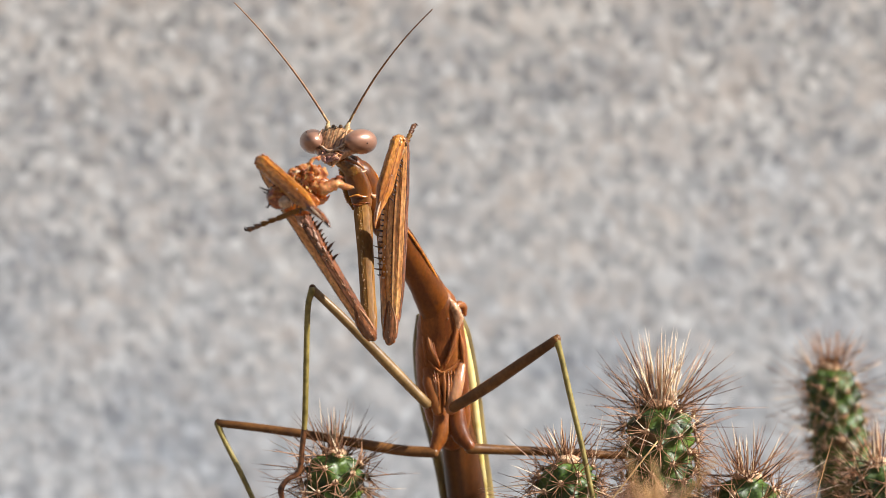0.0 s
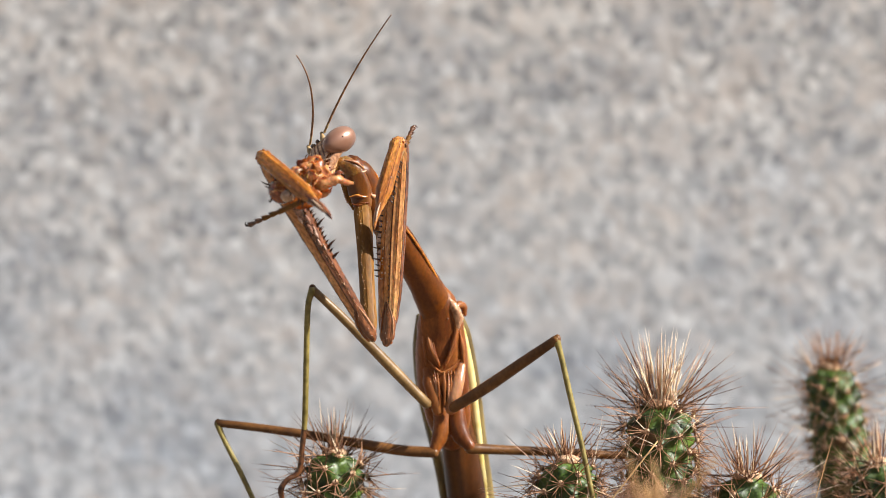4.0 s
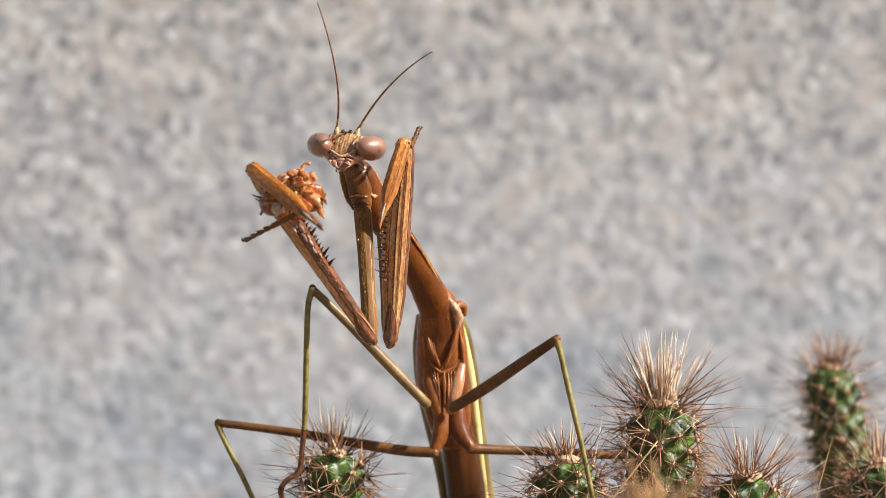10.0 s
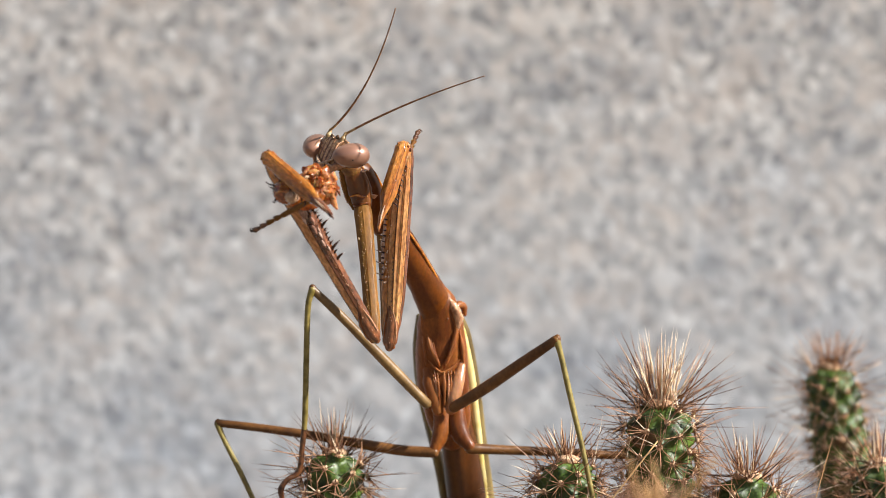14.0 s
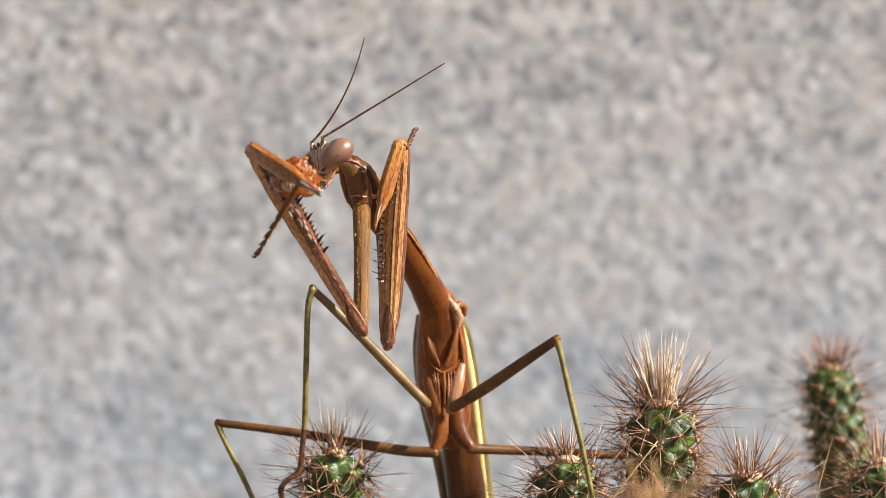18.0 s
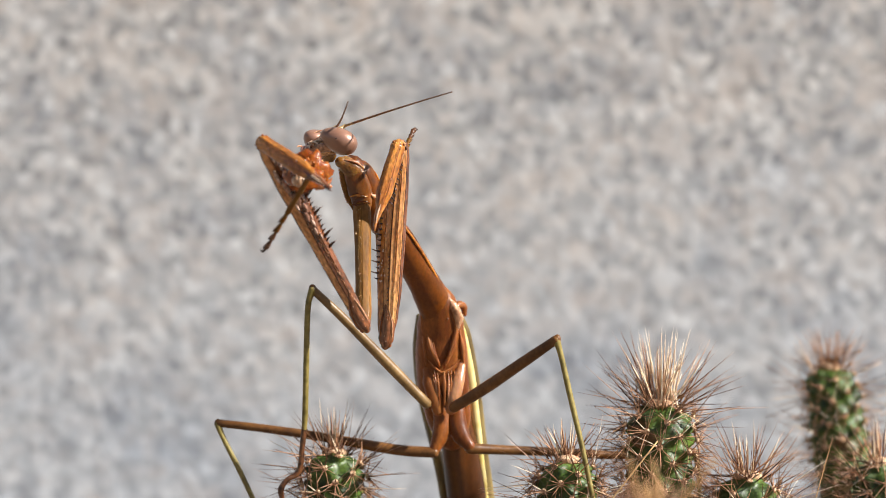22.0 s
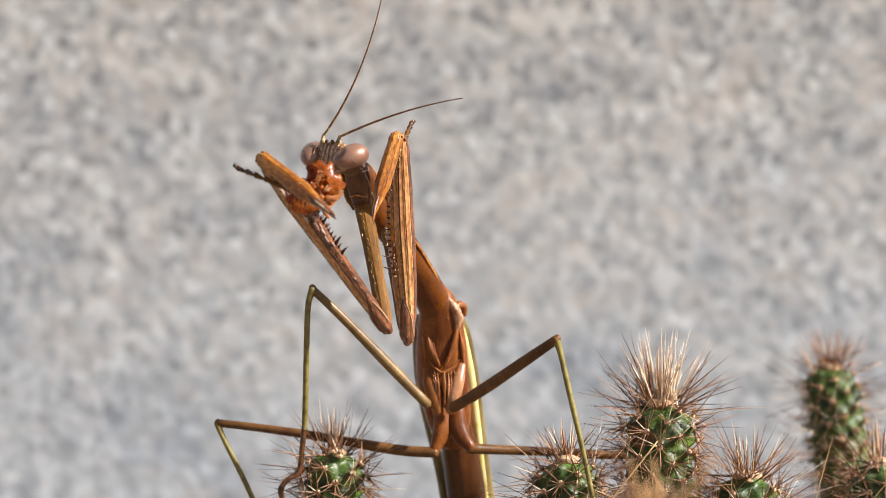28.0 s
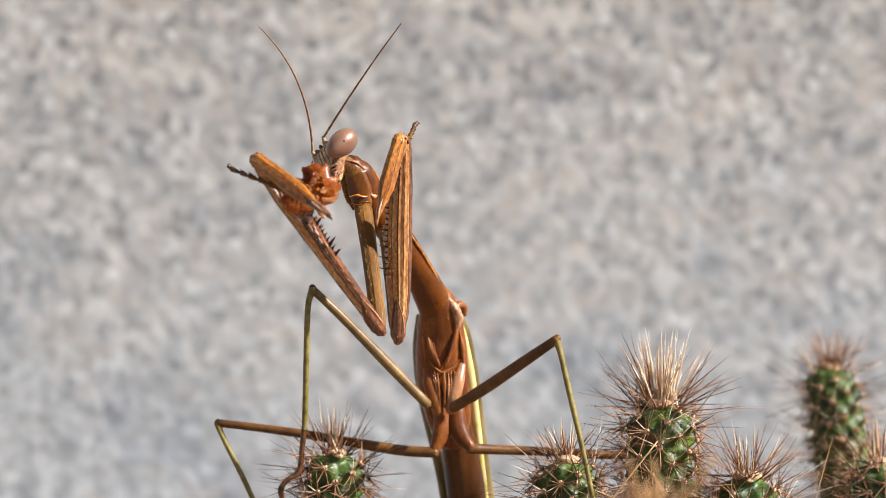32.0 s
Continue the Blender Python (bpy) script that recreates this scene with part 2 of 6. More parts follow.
def part(name, bm, mat, parent, label="", smooth=True):
    me = bpy.data.meshes.new(name)
    bmesh.ops.recalc_face_normals(bm, faces=bm.faces)
    bm.to_mesh(me)
    bm.free()
    me.polygons.foreach_set("use_smooth", [smooth] * len(me.polygons))
    me.materials.append(mat)
    ob = new(name, me)
    ob.parent = parent
    return tagged(ob, label)


def shared(name, like, parent, m):
    ob = new(name, like.data)
    ob.parent = parent
    ob.matrix_basis = m
    return ob


def glide(points, radii, steps):
    """A smooth line through the points, with the radii eased along it."""
    p = [points[0] * 2 - points[1], *points, points[-1] * 2 - points[-2]]
    r = [radii[0], *radii, radii[-1]]
    line, size = [], []
    for i in range(1, len(p) - 2):
        for k in range(steps):
            u = k / steps
            line.append(0.5 * (2 * p[i] + (p[i + 1] - p[i - 1]) * u + (2 * p[i - 1] - 5 * p[i] + 4 * p[i + 1] - p[i + 2]) * u * u
                               + (3 * p[i] - p[i - 1] - 3 * p[i + 1] + p[i + 2]) * u ** 3))
            w = u * u * (3 - 2 * u)
            size.append(tuple(a + (b - a) * w for a, b in zip(r[i], r[i + 1])))
    line.append(points[-1])
    size.append(r[-1])
    return line, size


def tube(bm, points, radii, sides=14, steps=5, lumps=0.0, seed=0, ridge=0.0):
    """A rounded limb along points; radii in mm, one number or (across, deep) for each point; ridge: lengthwise keels."""
    radii = [r if isinstance(r, tuple) else (r, r) for r in radii]
    line, size = glide([Vector(p) for p in points], radii, steps)
    rnd = random.Random(seed)
    first, last = (line[0] - line[1]).normalized(), (line[-1] - line[-2]).normalized()
    for f in (0.45, 0.85):
        a = math.sqrt(1 - f * f)
        line.insert(0, line[0] + first * min(size[0]) * MM * f * 0.55)
        size.insert(0, (size[0 if f == 0.45 else 1][0] * a, size[0 if f == 0.45 else 1][1] * a))
        line.append(line[-1] + last * min(size[-1]) * MM * f * 0.55)
        size.append((size[-1 if f == 0.45 else -2][0] * a, size[-1 if f == 0.45 else -2][1] * a))
    rings = []
    for i, (c, (a, b)) in enumerate(zip(line, size)):
        t = (line[min(i + 1, len(line) - 1)] - line[max(i - 1, 0)]).normalized()
        side = Vector((0, 1, 0)).cross(t)
        side = side.normalized() if side.length > 1e-6 else Vector((1, 0, 0))
        deep = t.cross(side)
        ring = []
        for k in range(sides):
            w = 2 * math.pi * k / sides
            g = 1 + ridge * math.cos(4 * w) + lumps * rnd.uniform(-1, 1)
            ring.append(bm.verts.new(c + (side * math.cos(w) * a + deep * math.sin(w) * b) * g * MM))
        rings.append(ring)
    for r0, r1 in zip(rings, rings[1:]):
        for k in range(sides):
            bm.faces.new((r0[k], r0[(k + 1) % sides], r1[(k + 1) % sides], r1[k]))
    bm.faces.new(rings[0])
    bm.faces.new(rings[-1])
    return bm


def ball(bm, centre, size, shape=None, rows=14, cols=22, turn=None):
    """An ellipsoid, size in mm; shape(x, y, z) may remodel the unit ball first."""
    grid = []
    for i in range(rows + 1):
        v = math.pi * i / rows
        ring = []
        for k in range(cols):
            u = 2 * math.pi * k / cols
            p = Vector((math.sin(v) * math.cos(u), math.sin(v) * math.sin(u), math.cos(v)))
            if shape:
                p = Vector(shape(*p))
            p = Vector((p.x * size[0], p.y * size[1], p.z * size[2])) * MM
            if turn:
                p = turn @ p
            ring.append(bm.verts.new(Vector(centre) + p))
            if i in (0, rows):
                break
        grid.append(ring)
    for r0, r1 in zip(grid, grid[1:]):
        for k in range(cols):
            a, b = r0[k % len(r0)], r0[(k + 1) % len(r0)]
            c, d = r1[(k + 1) % len(r1)], r1[k % len(r1)]
            bm.faces.new([v for j, v in enumerate((a, b, c, d)) if v not in (a, b, c, d)[:j]])
    return bm


def cone(bm, foot, tip, radius, sides=4, bend=None):
    """A pointed spine from foot to tip, radius in mm, bowed by the vector bend."""
    foot, tip = Vector(foot), Vector(tip)
    t = (tip - foot).normalized()
    side = t.orthogonal().normalized()
    deep = t.cross(side)
    mid = (foot + tip) / 2 + (bend or Vector((0, 0, 0)))
    rings = []
    for c, r in ((foot, radius), (mid, radius * 0.62)):
        rings.append([bm.verts.new(c + (side * math.cos(2 * math.pi * k / sides) + deep * math.sin(2 * math.pi * k / sides)) * r * MM) for k in range(sides)])
    end = bm.verts.new(tip)
    for k in range(sides):
        j = (k + 1) % sides
        bm.faces.new((rings[0][k], rings[0][j], rings[1][j], rings[1][k]))
        bm.faces.new((rings[1][k], rings[1][j], end))
    bm.faces.new(rings[0])
    return bm


def box(bm, x0, x1, y0, y1, z0, z1):
    c = [bm.verts.new((x, y, z)) for x in (x0, x1) for y in (y0, y1) for z in (z0, z1)]
    for f in ((0, 1, 3, 2), (4, 6, 7, 5), (0, 4, 5, 1), (2, 3, 7, 6), (0, 2, 6, 4), (1, 5, 7, 3)):
        bm.faces.new([c[i] for i in f])
    return bm


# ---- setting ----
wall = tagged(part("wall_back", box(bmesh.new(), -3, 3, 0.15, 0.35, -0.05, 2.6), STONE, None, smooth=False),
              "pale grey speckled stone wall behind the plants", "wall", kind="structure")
bm = bmesh.new()
bmesh.ops.create_grid(bm, x_segments=40, y_segments=40, size=150)
ground = tagged(part("ground", bm, SOIL, None), "dry brown soil between the cactus stems", "ground", kind="structure")


# ---- cacti ----
def needle(bow):
    """One spine of unit length (1 mm) along z, bowed to one side."""
    bm = bmesh.new()
    rings = []
    for z, r in ((0, 1.0), (0.35, 0.86), (0.7, 0.6)):
        rings.append([bm.verts.new(Vector((r * math.cos(a) * 0.021 + bow * z * (1 - z), r * math.sin(a) * 0.021, z)) * MM) for a in (0, 2.094, 4.189)])
    end = bm.verts.new(Vector((0, 0, 1)) * MM)
    for r0, r1 in zip(rings, rings[1:]):
        for k in range(3):
            bm.faces.new((r0[k], r0[(k + 1) % 3], r1[(k + 1) % 3], r1[k]))
    for k in range(3):
        bm.faces.new((rings[-1][k], rings[-1][(k + 1) % 3], end))
    bm.faces.new(rings[0])
    return bm


NEEDLES = [part("spine", needle(b), m, None) for m in (SPINE, SPINE_PALE, STRAW) for b in (0.0, 0.06, -0.09, 0.14)]


def needle_pose(way, size, thick, turn):
    return way.to_track_quat("Z", "Y").to_matrix().to_4x4() @ Matrix.Rotation(turn, 4, "Z") @ Matrix.Diagonal((thick, thick, size, 1))


pad = part("areole", ball(bmesh.new(), (0, 0, 0.05 * MM), (0.32, 0.32, 0.18), rows=6, cols=10), WOOL, None)


def cactus(x, y, top, radius, seed, label, lean=0.0, tuft=26, tuft_size=4.6, dress=SPINE_PALE, many=17):
    """A slender spiny stem from the soil up to the height top (mm); lean: sideways run of its axis from foot to top."""
    rnd = random.Random(seed)
    height = top + 85
    foot = mm(x - lean, y, -85)
    root = tagged(new("cactus"), label, "cactus", "cactus stems")
    root.location = foot
    dome = radius * 1.05

    def wide(h):
        up = max(0.0, h - (height - dome)) / dome
        return radius * math.sqrt(max(0.0, 1 - min(up, 1) ** 2)) * (1 + 0.05 * math.sin(h * 0.5 + seed))

    spots = []
    area = 3.0 * radius / 2.6
    h, i = height - 0.35, 0
    while h > 6:
        spots.append((h, i * 2.39996 + seed))
        h -= area / (2 * math.pi * max(wide(h), radius * 0.45)) * (1 if h < height - dome else 0.8)
        i += 1
    cols = 44
    levels = [6 * k for k in range(int((height - 20) / 6))]
    k = levels[-1] + 1
    while k < height - dome:
        levels.append(k)
        k += 0.42
    levels += [height - dome + dome * math.sin(a * math.pi / 24) for a in range(1, 12)]
    w = np.arange(cols) * 2 * np.pi / cols
    lv = np.array(levels)
    rad = np.array([wide(v) for v in levels])
    pos = np.stack([rad[:, None] * np.cos(w), rad[:, None] * np.sin(w), lv[:, None] + 0 * w], -1)
    sp = np.array([(wide(a) * math.cos(b), wide(a) * math.sin(b), a) for a, b in spots])
    far = np.sqrt(((pos[:, :, None, :] - sp[None, None]) ** 2).sum(-1)).min(-1)
    swell = 0.6 * np.exp(-(far / 0.55) ** 2) - 0.5 * np.clip(far - 0.45, 0, 1)
    grow = 1 + swell / np.maximum(rad[:, None], 0.8)
    pos[:, :, :2] *= grow[:, :, None]
    pos[:, :, 0] += (lean * lv / height)[:, None]
    bm = bmesh.new()
    rings = [[bm.verts.new(Vector(p) * MM) for p in ring] for ring in pos]
    for r0, r1 in zip(rings, rings[1:]):
        for k in range(cols):
            bm.faces.new((r0[k], r0[(k + 1) % cols], r1[(k + 1) % cols], r1[k]))
    bm.faces.new(rings[0])
    tip = bm.verts.new(Vector((lean, 0, height + 0.1)) * MM)
    for k in range(cols):
        bm.faces.new((rings[-1][k], rings[-1][(k + 1) % cols], tip))
    part("stem", bm, STEM, root, "glossy green knobbly stem")
    part("crown_wool", ball(bmesh.new(), Vector((lean, 0, height - 0.15)) * MM, (radius * 0.5, radius * 0.5, 0.55), lambda x, y, z: (x * (1 + 0.2 * noise.noise(Vector((x, y, z)) * 4)), y, z), 8, 14), WOOL, root, "cream wool at the growing tip")
    rest = bmesh.new()
    made = 0
    slot = {SPINE: 0, SPINE_PALE: 4, STRAW: 8}
    for h, a in spots:
        r = wide(h) + 0.64
        slope = math.atan2(wide(h - 0.2) - wide(h), 0.2)
        out = Vector((math.cos(a) * math.cos(slope), math.sin(a) * math.cos(slope), math.sin(slope)))
        at = Vector((math.cos(a) * r + lean * h / height, math.sin(a) * r, h)) * MM
        m = Matrix.Translation(at) @ out.to_track_quat("Z", "Y").to_matrix().to_4x4() @ Matrix.Rotation(rnd.uniform(0, 6.28), 4, "Z")
        near = h > height - 11 and out.y < 0.35 and made < 310
        if h > height - 13:
            one = shared("areole", pad, root, m)
        elif h < height - 30:
            continue
        for i in range(rnd.randint(many - 2, many + 2)):
            middle = i < 3
            w, tilt = rnd.uniform(0, 6.28), radians(rnd.uniform(5, 40) if middle else rnd.uniform(45, 84))
            size = rnd.uniform(3.2, 5.8) if middle else rnd.uniform(1.4, 3.5)
            way = Vector((math.cos(w) * math.sin(tilt), math.sin(w) * math.sin(tilt), math.cos(tilt)))
            like = NEEDLES[rnd.randrange(4) + (4 if rnd.random() < 0.1 else 0)]
            p = needle_pose(way, size, rnd.uniform(1.7, 2.7), rnd.uniform(0, 6.28))
            if near:
                shared("spine", like, one, p)
                made += 1
            else:
                start = len(rest.verts)
                rest.from_mesh(like.data)
                rest.verts.ensure_lookup_table()
                p = m @ p
                for v in rest.verts[start:]:
                    v.co = p @ v.co
    tagged(part("spine_cover", rest, SPINE, root, "brown spines lower down the stem", smooth=False), kind="stuff")
    for name, mat, count, spread, size in (("crown_spine", dress, tuft, 31 if dress is SPINE or tuft > 60 else 26, tuft_size * 1.04), ("crown_bristle", SPINE, min(90, int(tuft * 1.7)), 60, tuft_size * 1.12)):
        for i in range(count):
            a, tilt = rnd.uniform(0, 6.28), radians(min(88, abs(rnd.gauss(0, spread * 0.6)) + (24 if spread > 50 else 0)))
            way = Vector((math.cos(a) * math.sin(tilt), math.sin(a) * math.sin(tilt), math.cos(tilt)))
            out = Vector((math.cos(a), math.sin(a), 0)) * rnd.uniform(0, 0.6 if spread < 50 else 0.95) * radius * 0.75
            at = (Vector((lean, 0, height - out.length ** 2 / (radius * 2) - 0.1)) + out) * MM
            tan = mat is SPINE_PALE and i % 5 < (1 if tuft > 40 else 3)
            shared(name, NEEDLES[slot[SPINE if tan else mat] + rnd.randrange(4)], root, Matrix.Translation(at) @ needle_pose(way, rnd.uniform(0.65 if spread > 50 else 0.45, 0.8 if tan else 1.08 if spread > 50 else 1.0) * size, rnd.uniform(2.2, 3.4) * (1.25 if mat is SPINE_PALE else 1.0), rnd.uniform(0, 6.28)))
    return root


CACTI = (
    (19.63, 5, -13.9, 2.81, 3, "green spiny cactus stem with a tall cream tuft", 0.0, 66, 7.2, SPINE_PALE),
    (-9.95, 8, -18.49, 2.38, 5, "slender green cactus stem under the mantis's foot", 0.0, 22, 5.2, SPINE_PALE),
    (11.08, 1.5, -18.67, 2.22, 8, "short green cactus stem beside the mantis's leg", 0.0, 18, 4.2, SPINE_PALE),
    (27.26, 3, -20.22, 2.74, 11, "low green cactus stem with brown bristles", 0.0, 24, 5.7, SPINE_PALE),
    (40.54, 42, -12.31, 2.6, 14, "tall green cactus stem standing behind the others", -11.0, 34, 4.6, SPINE),
    (41.03, 14, -19.93, 2.23, 17, "small green cactus stem with a straw tuft", 0.0, 18, 5.2, SPINE_PALE),
    (13.43, -60, -16.68, 1.9, 21, "straw-topped cactus stem close to the lens", 0.0, 60, 2.2, STRAW),
)
for x, y, top, radius, seed, label, lean, tuft, size, dress in CACTI:
    cactus(x, y, top, radius, seed, label, lean, tuft, size, dress, 7 if y > 30 else 15)
for ob in (pad, *NEEDLES):
    bpy.data.objects.remove(ob)

# ---- dry stalks before the cacti ----
for low, high, width in (
    (mm(15.74, -5, -20.19), mm(18.52, -4.5, -16.8), 0.07),
    (mm(15.04, -60, -16.76), mm(16.65, -60, -14.78), 0.12),
    (mm(12.4, -62, -16.55), mm(12.11, -62, -14.39), 0.14),
    (mm(13.85, -62, -16.55), mm(13.56, -62, -14.6), 0.16),
    (mm(32.75, -3, -20.96), mm(34.19, -2, -16.6), 0.045),
):
    foot = low + (low - high) * ((low.z + 0.002) / (high.z - low.z))
    bm = tube(bmesh.new(), [foot, foot.lerp(low, 0.5) + Vector((0.0004, 0, 0)), low, high], [width * 1.2, width * 1.1, width, width * 0.4], 8, lumps=0.04)
    tagged(part("dry_stalk", bm, STRAW, None), "thin straw-coloured dry stalk among the cacti", "dry stalk", "dry stalks")

# ---- the mantis ----
mantis = tagged(new("praying_mantis"), "rust-brown praying mantis eating an insect, clinging to cactus stems", "insect")
mantis.location = BASE


def body(name, bm, mat, label="", parent=None):
    """A still part, built in world places and hung under the mantis."""
    bmesh.ops.translate(bm, vec=-BASE, verts=bm.verts)
    return part(name, bm, mat, parent or mantis, label)


def limb(name, points, radii, mat, label="", sides=14, **more):
    return body(name, tube(bmesh.new(), points, radii, sides, **more), mat, label)


# trunk
limb("pronotum", [mm(-8.02, -2.2, 7.48), mm(-7.45, -1.5, 6.51), mm(-6.88, -0.8, 5.13), mm(-5.81, 0.5, 3.16), mm(-3.94, 2.4, 0.81), mm(-2.25, 4.6, -2.09), mm(-1.03, 6.3, -4.48), mm(-0.45, 7.6, -6.4), mm(-0.15, 8.3, -8.4)],
     [(0.9, 0.9), (1.4, 1.15), (1.55, 1.2), (1.35, 1.1), (1.35, 1.1), (1.4, 1.1), (1.55, 1.2), (1.5, 1.2), (0.7, 0.7)], SHIELD, "long amber-brown neck shield", 22, lumps=0.016, seed=2)
limb("neck", [mm(-9.0, -3.2, 7.6), mm(-8.5, -2.8, 7.4), mm(-7.9, -2.4, 6.9), mm(-7.4, -2.0, 6.2)], [(0.5, 0.5), (0.75, 0.7), (0.95, 0.8), (0.9, 0.7)], NECK, "soft amber-brown neck", 16, lumps=0.03)
limb("collar", [mm(-8.85, -2.6, 7.46), mm(-8.67, -2, 6.19), mm(-8.35, -1.4, 4.72), mm(-7.86, -1, 3.53)], [0.2, 0.36, 0.34, 0.16], COXA, "raised edge of the shield", 10, lumps=0.12)
limb("throat_fold", [mm(-7.32, -2.5, 7.17), mm(-6.64, -2.05, 6.39), mm(-6.16, -1.5, 5.31)], [0.06, 0.1, 0.06], RUST_PALE, "pale fold of the throat", 8, lumps=0.15)
limb("throat_fold", [mm(-8.29, -3, 6.95), mm(-7.51, -2.7, 7.16), mm(-6.93, -2.3, 6.78)], [0.06, 0.12, 0.06], RUST_PALE, "pale fold of the throat", 8, lumps=0.15)
# Raised shield edge; its lighter amber also paints the rim light on the right.
limb("pronotum_rim", [mm(-6.89, -1.8, 7.69), mm(-5.96, -1.4, 6.61), mm(-5.14, -0.6, 4.94), mm(-4.31, 0.4, 3.16), mm(-2.62, 1.9, 0.86), mm(-1.12, 4, -1.58), mm(0.21, 6.2, -4.06), mm(0.83, 7.2, -5.42)],
     [0.08, 0.12, 0.12, 0.1, 0.12, 0.13, 0.1, 0.04], TIBIA, "amber keel along the shield, lightened as rim light", 8)
limb("thorax", [mm(-1.03, 6.9, -3.56), mm(-0.46, 7.1, -5.11), mm(-0.25, 8.1, -7.1), mm(-0.15, 8.8, -9.56), mm(0.0, 9.2, -12.18), mm(0.5, 10, -15.36), mm(0.84, 11, -17.53)],
     [(1.15, 0.9), (1.7, 1.4), (2.15, 1.7), (2.4, 1.9), (2.4, 2.0), (2.1, 1.8), (1.5, 1.4)], RUST, "rust-red underside of the thorax", 24, lumps=0.014, seed=4)
limb("abdomen", [mm(1.16, 12, -15.76), mm(1.64, 13, -19), mm(2.23, 14, -23.33), mm(2.78, 15, -29.84), mm(2.78, 15, -37.84), mm(2.43, 13, -44.93)],
     [(1.5, 1.4), (1.75, 1.7), (1.85, 1.9), (2.2, 2.2), (2.1, 2.1), (0.9, 0.9)], ABDOMEN, "dark amber abdomen", 24, lumps=0.01, seed=6)
limb("tegmen", [mm(0.95, 10.5, -5.45), mm(1.75, 12, -8.38), mm(2.55, 13.5, -13.21), mm(3.25, 15, -19.16), mm(4.0, 16, -24.6), mm(4.74, 17, -33.32), mm(3.97, 16, -42.83)],
     [(0.55, 0.4), (0.95, 0.45), (1.0, 0.45), (1.0, 0.45), (1.0, 0.45), (0.9, 0.4), (0.3, 0.2)], TEGMEN, "folded olive forewing", 14)
limb("tegmen", [mm(-2.21, 11.5, -6.26), mm(-2.49, 13, -9.47), mm(-2.02, 14.5, -13.79), mm(-0.64, 16, -19.24), mm(0.32, 17, -24.71), mm(0.97, 17.5, -33.39), mm(1.67, 16.5, -42.92)],
     [(0.3, 0.4), (0.35, 0.9), (0.4, 1.0), (0.5, 1.0), (0.5, 1.0), (0.5, 0.9), (0.2, 0.2)], TEGMEN, "folded olive forewing", 14)
limb("wing_margin", [mm(0.85, 7.9, -5.5), mm(1.62, 9.0, -7.7), mm(2.42, 10.6, -11.53), mm(3.02, 12.0, -15.81), mm(3.55, 13.2, -20.11), mm(4.15, 14.2, -24.7)],
     [(0.3, 0.25), (0.5, 0.3), (0.52, 0.3), (0.44, 0.3), (0.36, 0.28), (0.3, 0.25)], MARGIN, "pale yellow wing edge", 10)
limb("wing_hinge", [mm(0.9, 8.2, -5.5), mm(1.45, 8.9, -5.15), mm(1.9, 9.4, -5.35), mm(2.0, 9.6, -6.1)], [0.25, 0.38, 0.34, 0.2], RUST_PALE, "brown knob at the wing root", 10)
limb("mid_coxa", [mm(-1.5, 7.72, -10.9), mm(-1.12, 7.12, -12.3), mm(-0.75, 6.92, -13.6), mm(-0.42, 7.12, -14.9)], [(0.35, 0.3), (0.72, 0.5), (0.68, 0.5), (0.5, 0.45)], RUST_PALE, "reddish-brown hip of the middle leg", 18, lumps=0.03, seed=1)
# This hip takes a paler colour for the sunlight on its side.
limb("mid_coxa", [mm(1.75, 7.62, -10.6), mm(1.35, 7.02, -12.0), mm(1.0, 6.82, -13.4), mm(0.72, 7.02, -14.8)], [(0.35, 0.3), (0.64, 0.5), (0.66, 0.5), (0.5, 0.45)], PINK, "hip of the middle leg, salmon where light is painted in", 18, lumps=0.03, seed=2)
limb("hind_coxa", [mm(-0.1, 8.4, -14.58), mm(-0.16, 8, -16.78), mm(-0.88, 7.7, -18.57)], [(0.8, 0.6), (0.8, 0.65), (0.5, 0.5)], RUST, "", 16, lumps=0.02, seed=3)
limb("hind_coxa", [mm(1.19, 8.4, -14.58), mm(1.5, 8, -16.78), mm(2.54, 7.8, -18.22)], [(0.8, 0.6), (0.85, 0.65), (0.5, 0.5)], RUST, "", 16, lumps=0.02, seed=4)
limb("pleural_fold", [mm(0.31, 6.5, -4.68), mm(0.67, 6.7, -5.51), mm(0.98, 7.1, -6.66), mm(1.14, 7.5, -8.22)], [0.06, 0.18, 0.22, 0.08], RUST_PALE, "pale pink fold beside the wing root", 10, lumps=0.1)
limb("pleural_fold", [mm(-2.26, 6.4, -4.48), mm(-1.96, 6.8, -6.13), mm(-1.86, 7.4, -8.21)], [0.05, 0.12, 0.06], RUST_PALE, "pale pink fold beside the wing root", 10, lumps=0.1)
limb("pleural_fold", [mm(0.55, 6.2, -4.5), mm(1.0, 6.35, -5.3), mm(1.4, 6.7, -6.3), mm(1.2, 6.9, -7.6)], [0.14, 0.42, 0.46, 0.14], BRONZE, "pale pink fold beside the wing root", 14, lumps=0.1, seed=1)
limb("pleural_fold", [mm(0.85, 6.4, -6.1), mm(1.2, 6.8, -7.2), mm(0.95, 6.75, -8.5), mm(0.6, 6.6, -9.6)], [0.06, 0.2, 0.22, 0.08], RUST_PALE, "pale fold beside the breast", 12, lumps=0.1, seed=2)
limb("pleural_fold", [mm(1.5, 7.2, -7.4), mm(1.75, 7.4, -9.0), mm(1.9, 7.5, -10.6)], [0.06, 0.24, 0.1], RUST_PALE, "pale fold beside the breast", 12, lumps=0.1, seed=3)
limb("pleural_fold", [mm(-1.75, 7.2, -6.6), mm(-1.75, 7.3, -8.4), mm(-1.55, 7.3, -10.5)], [0.05, 0.16, 0.07], RUST_PALE, "pale fold beside the breast", 12, lumps=0.1, seed=4)
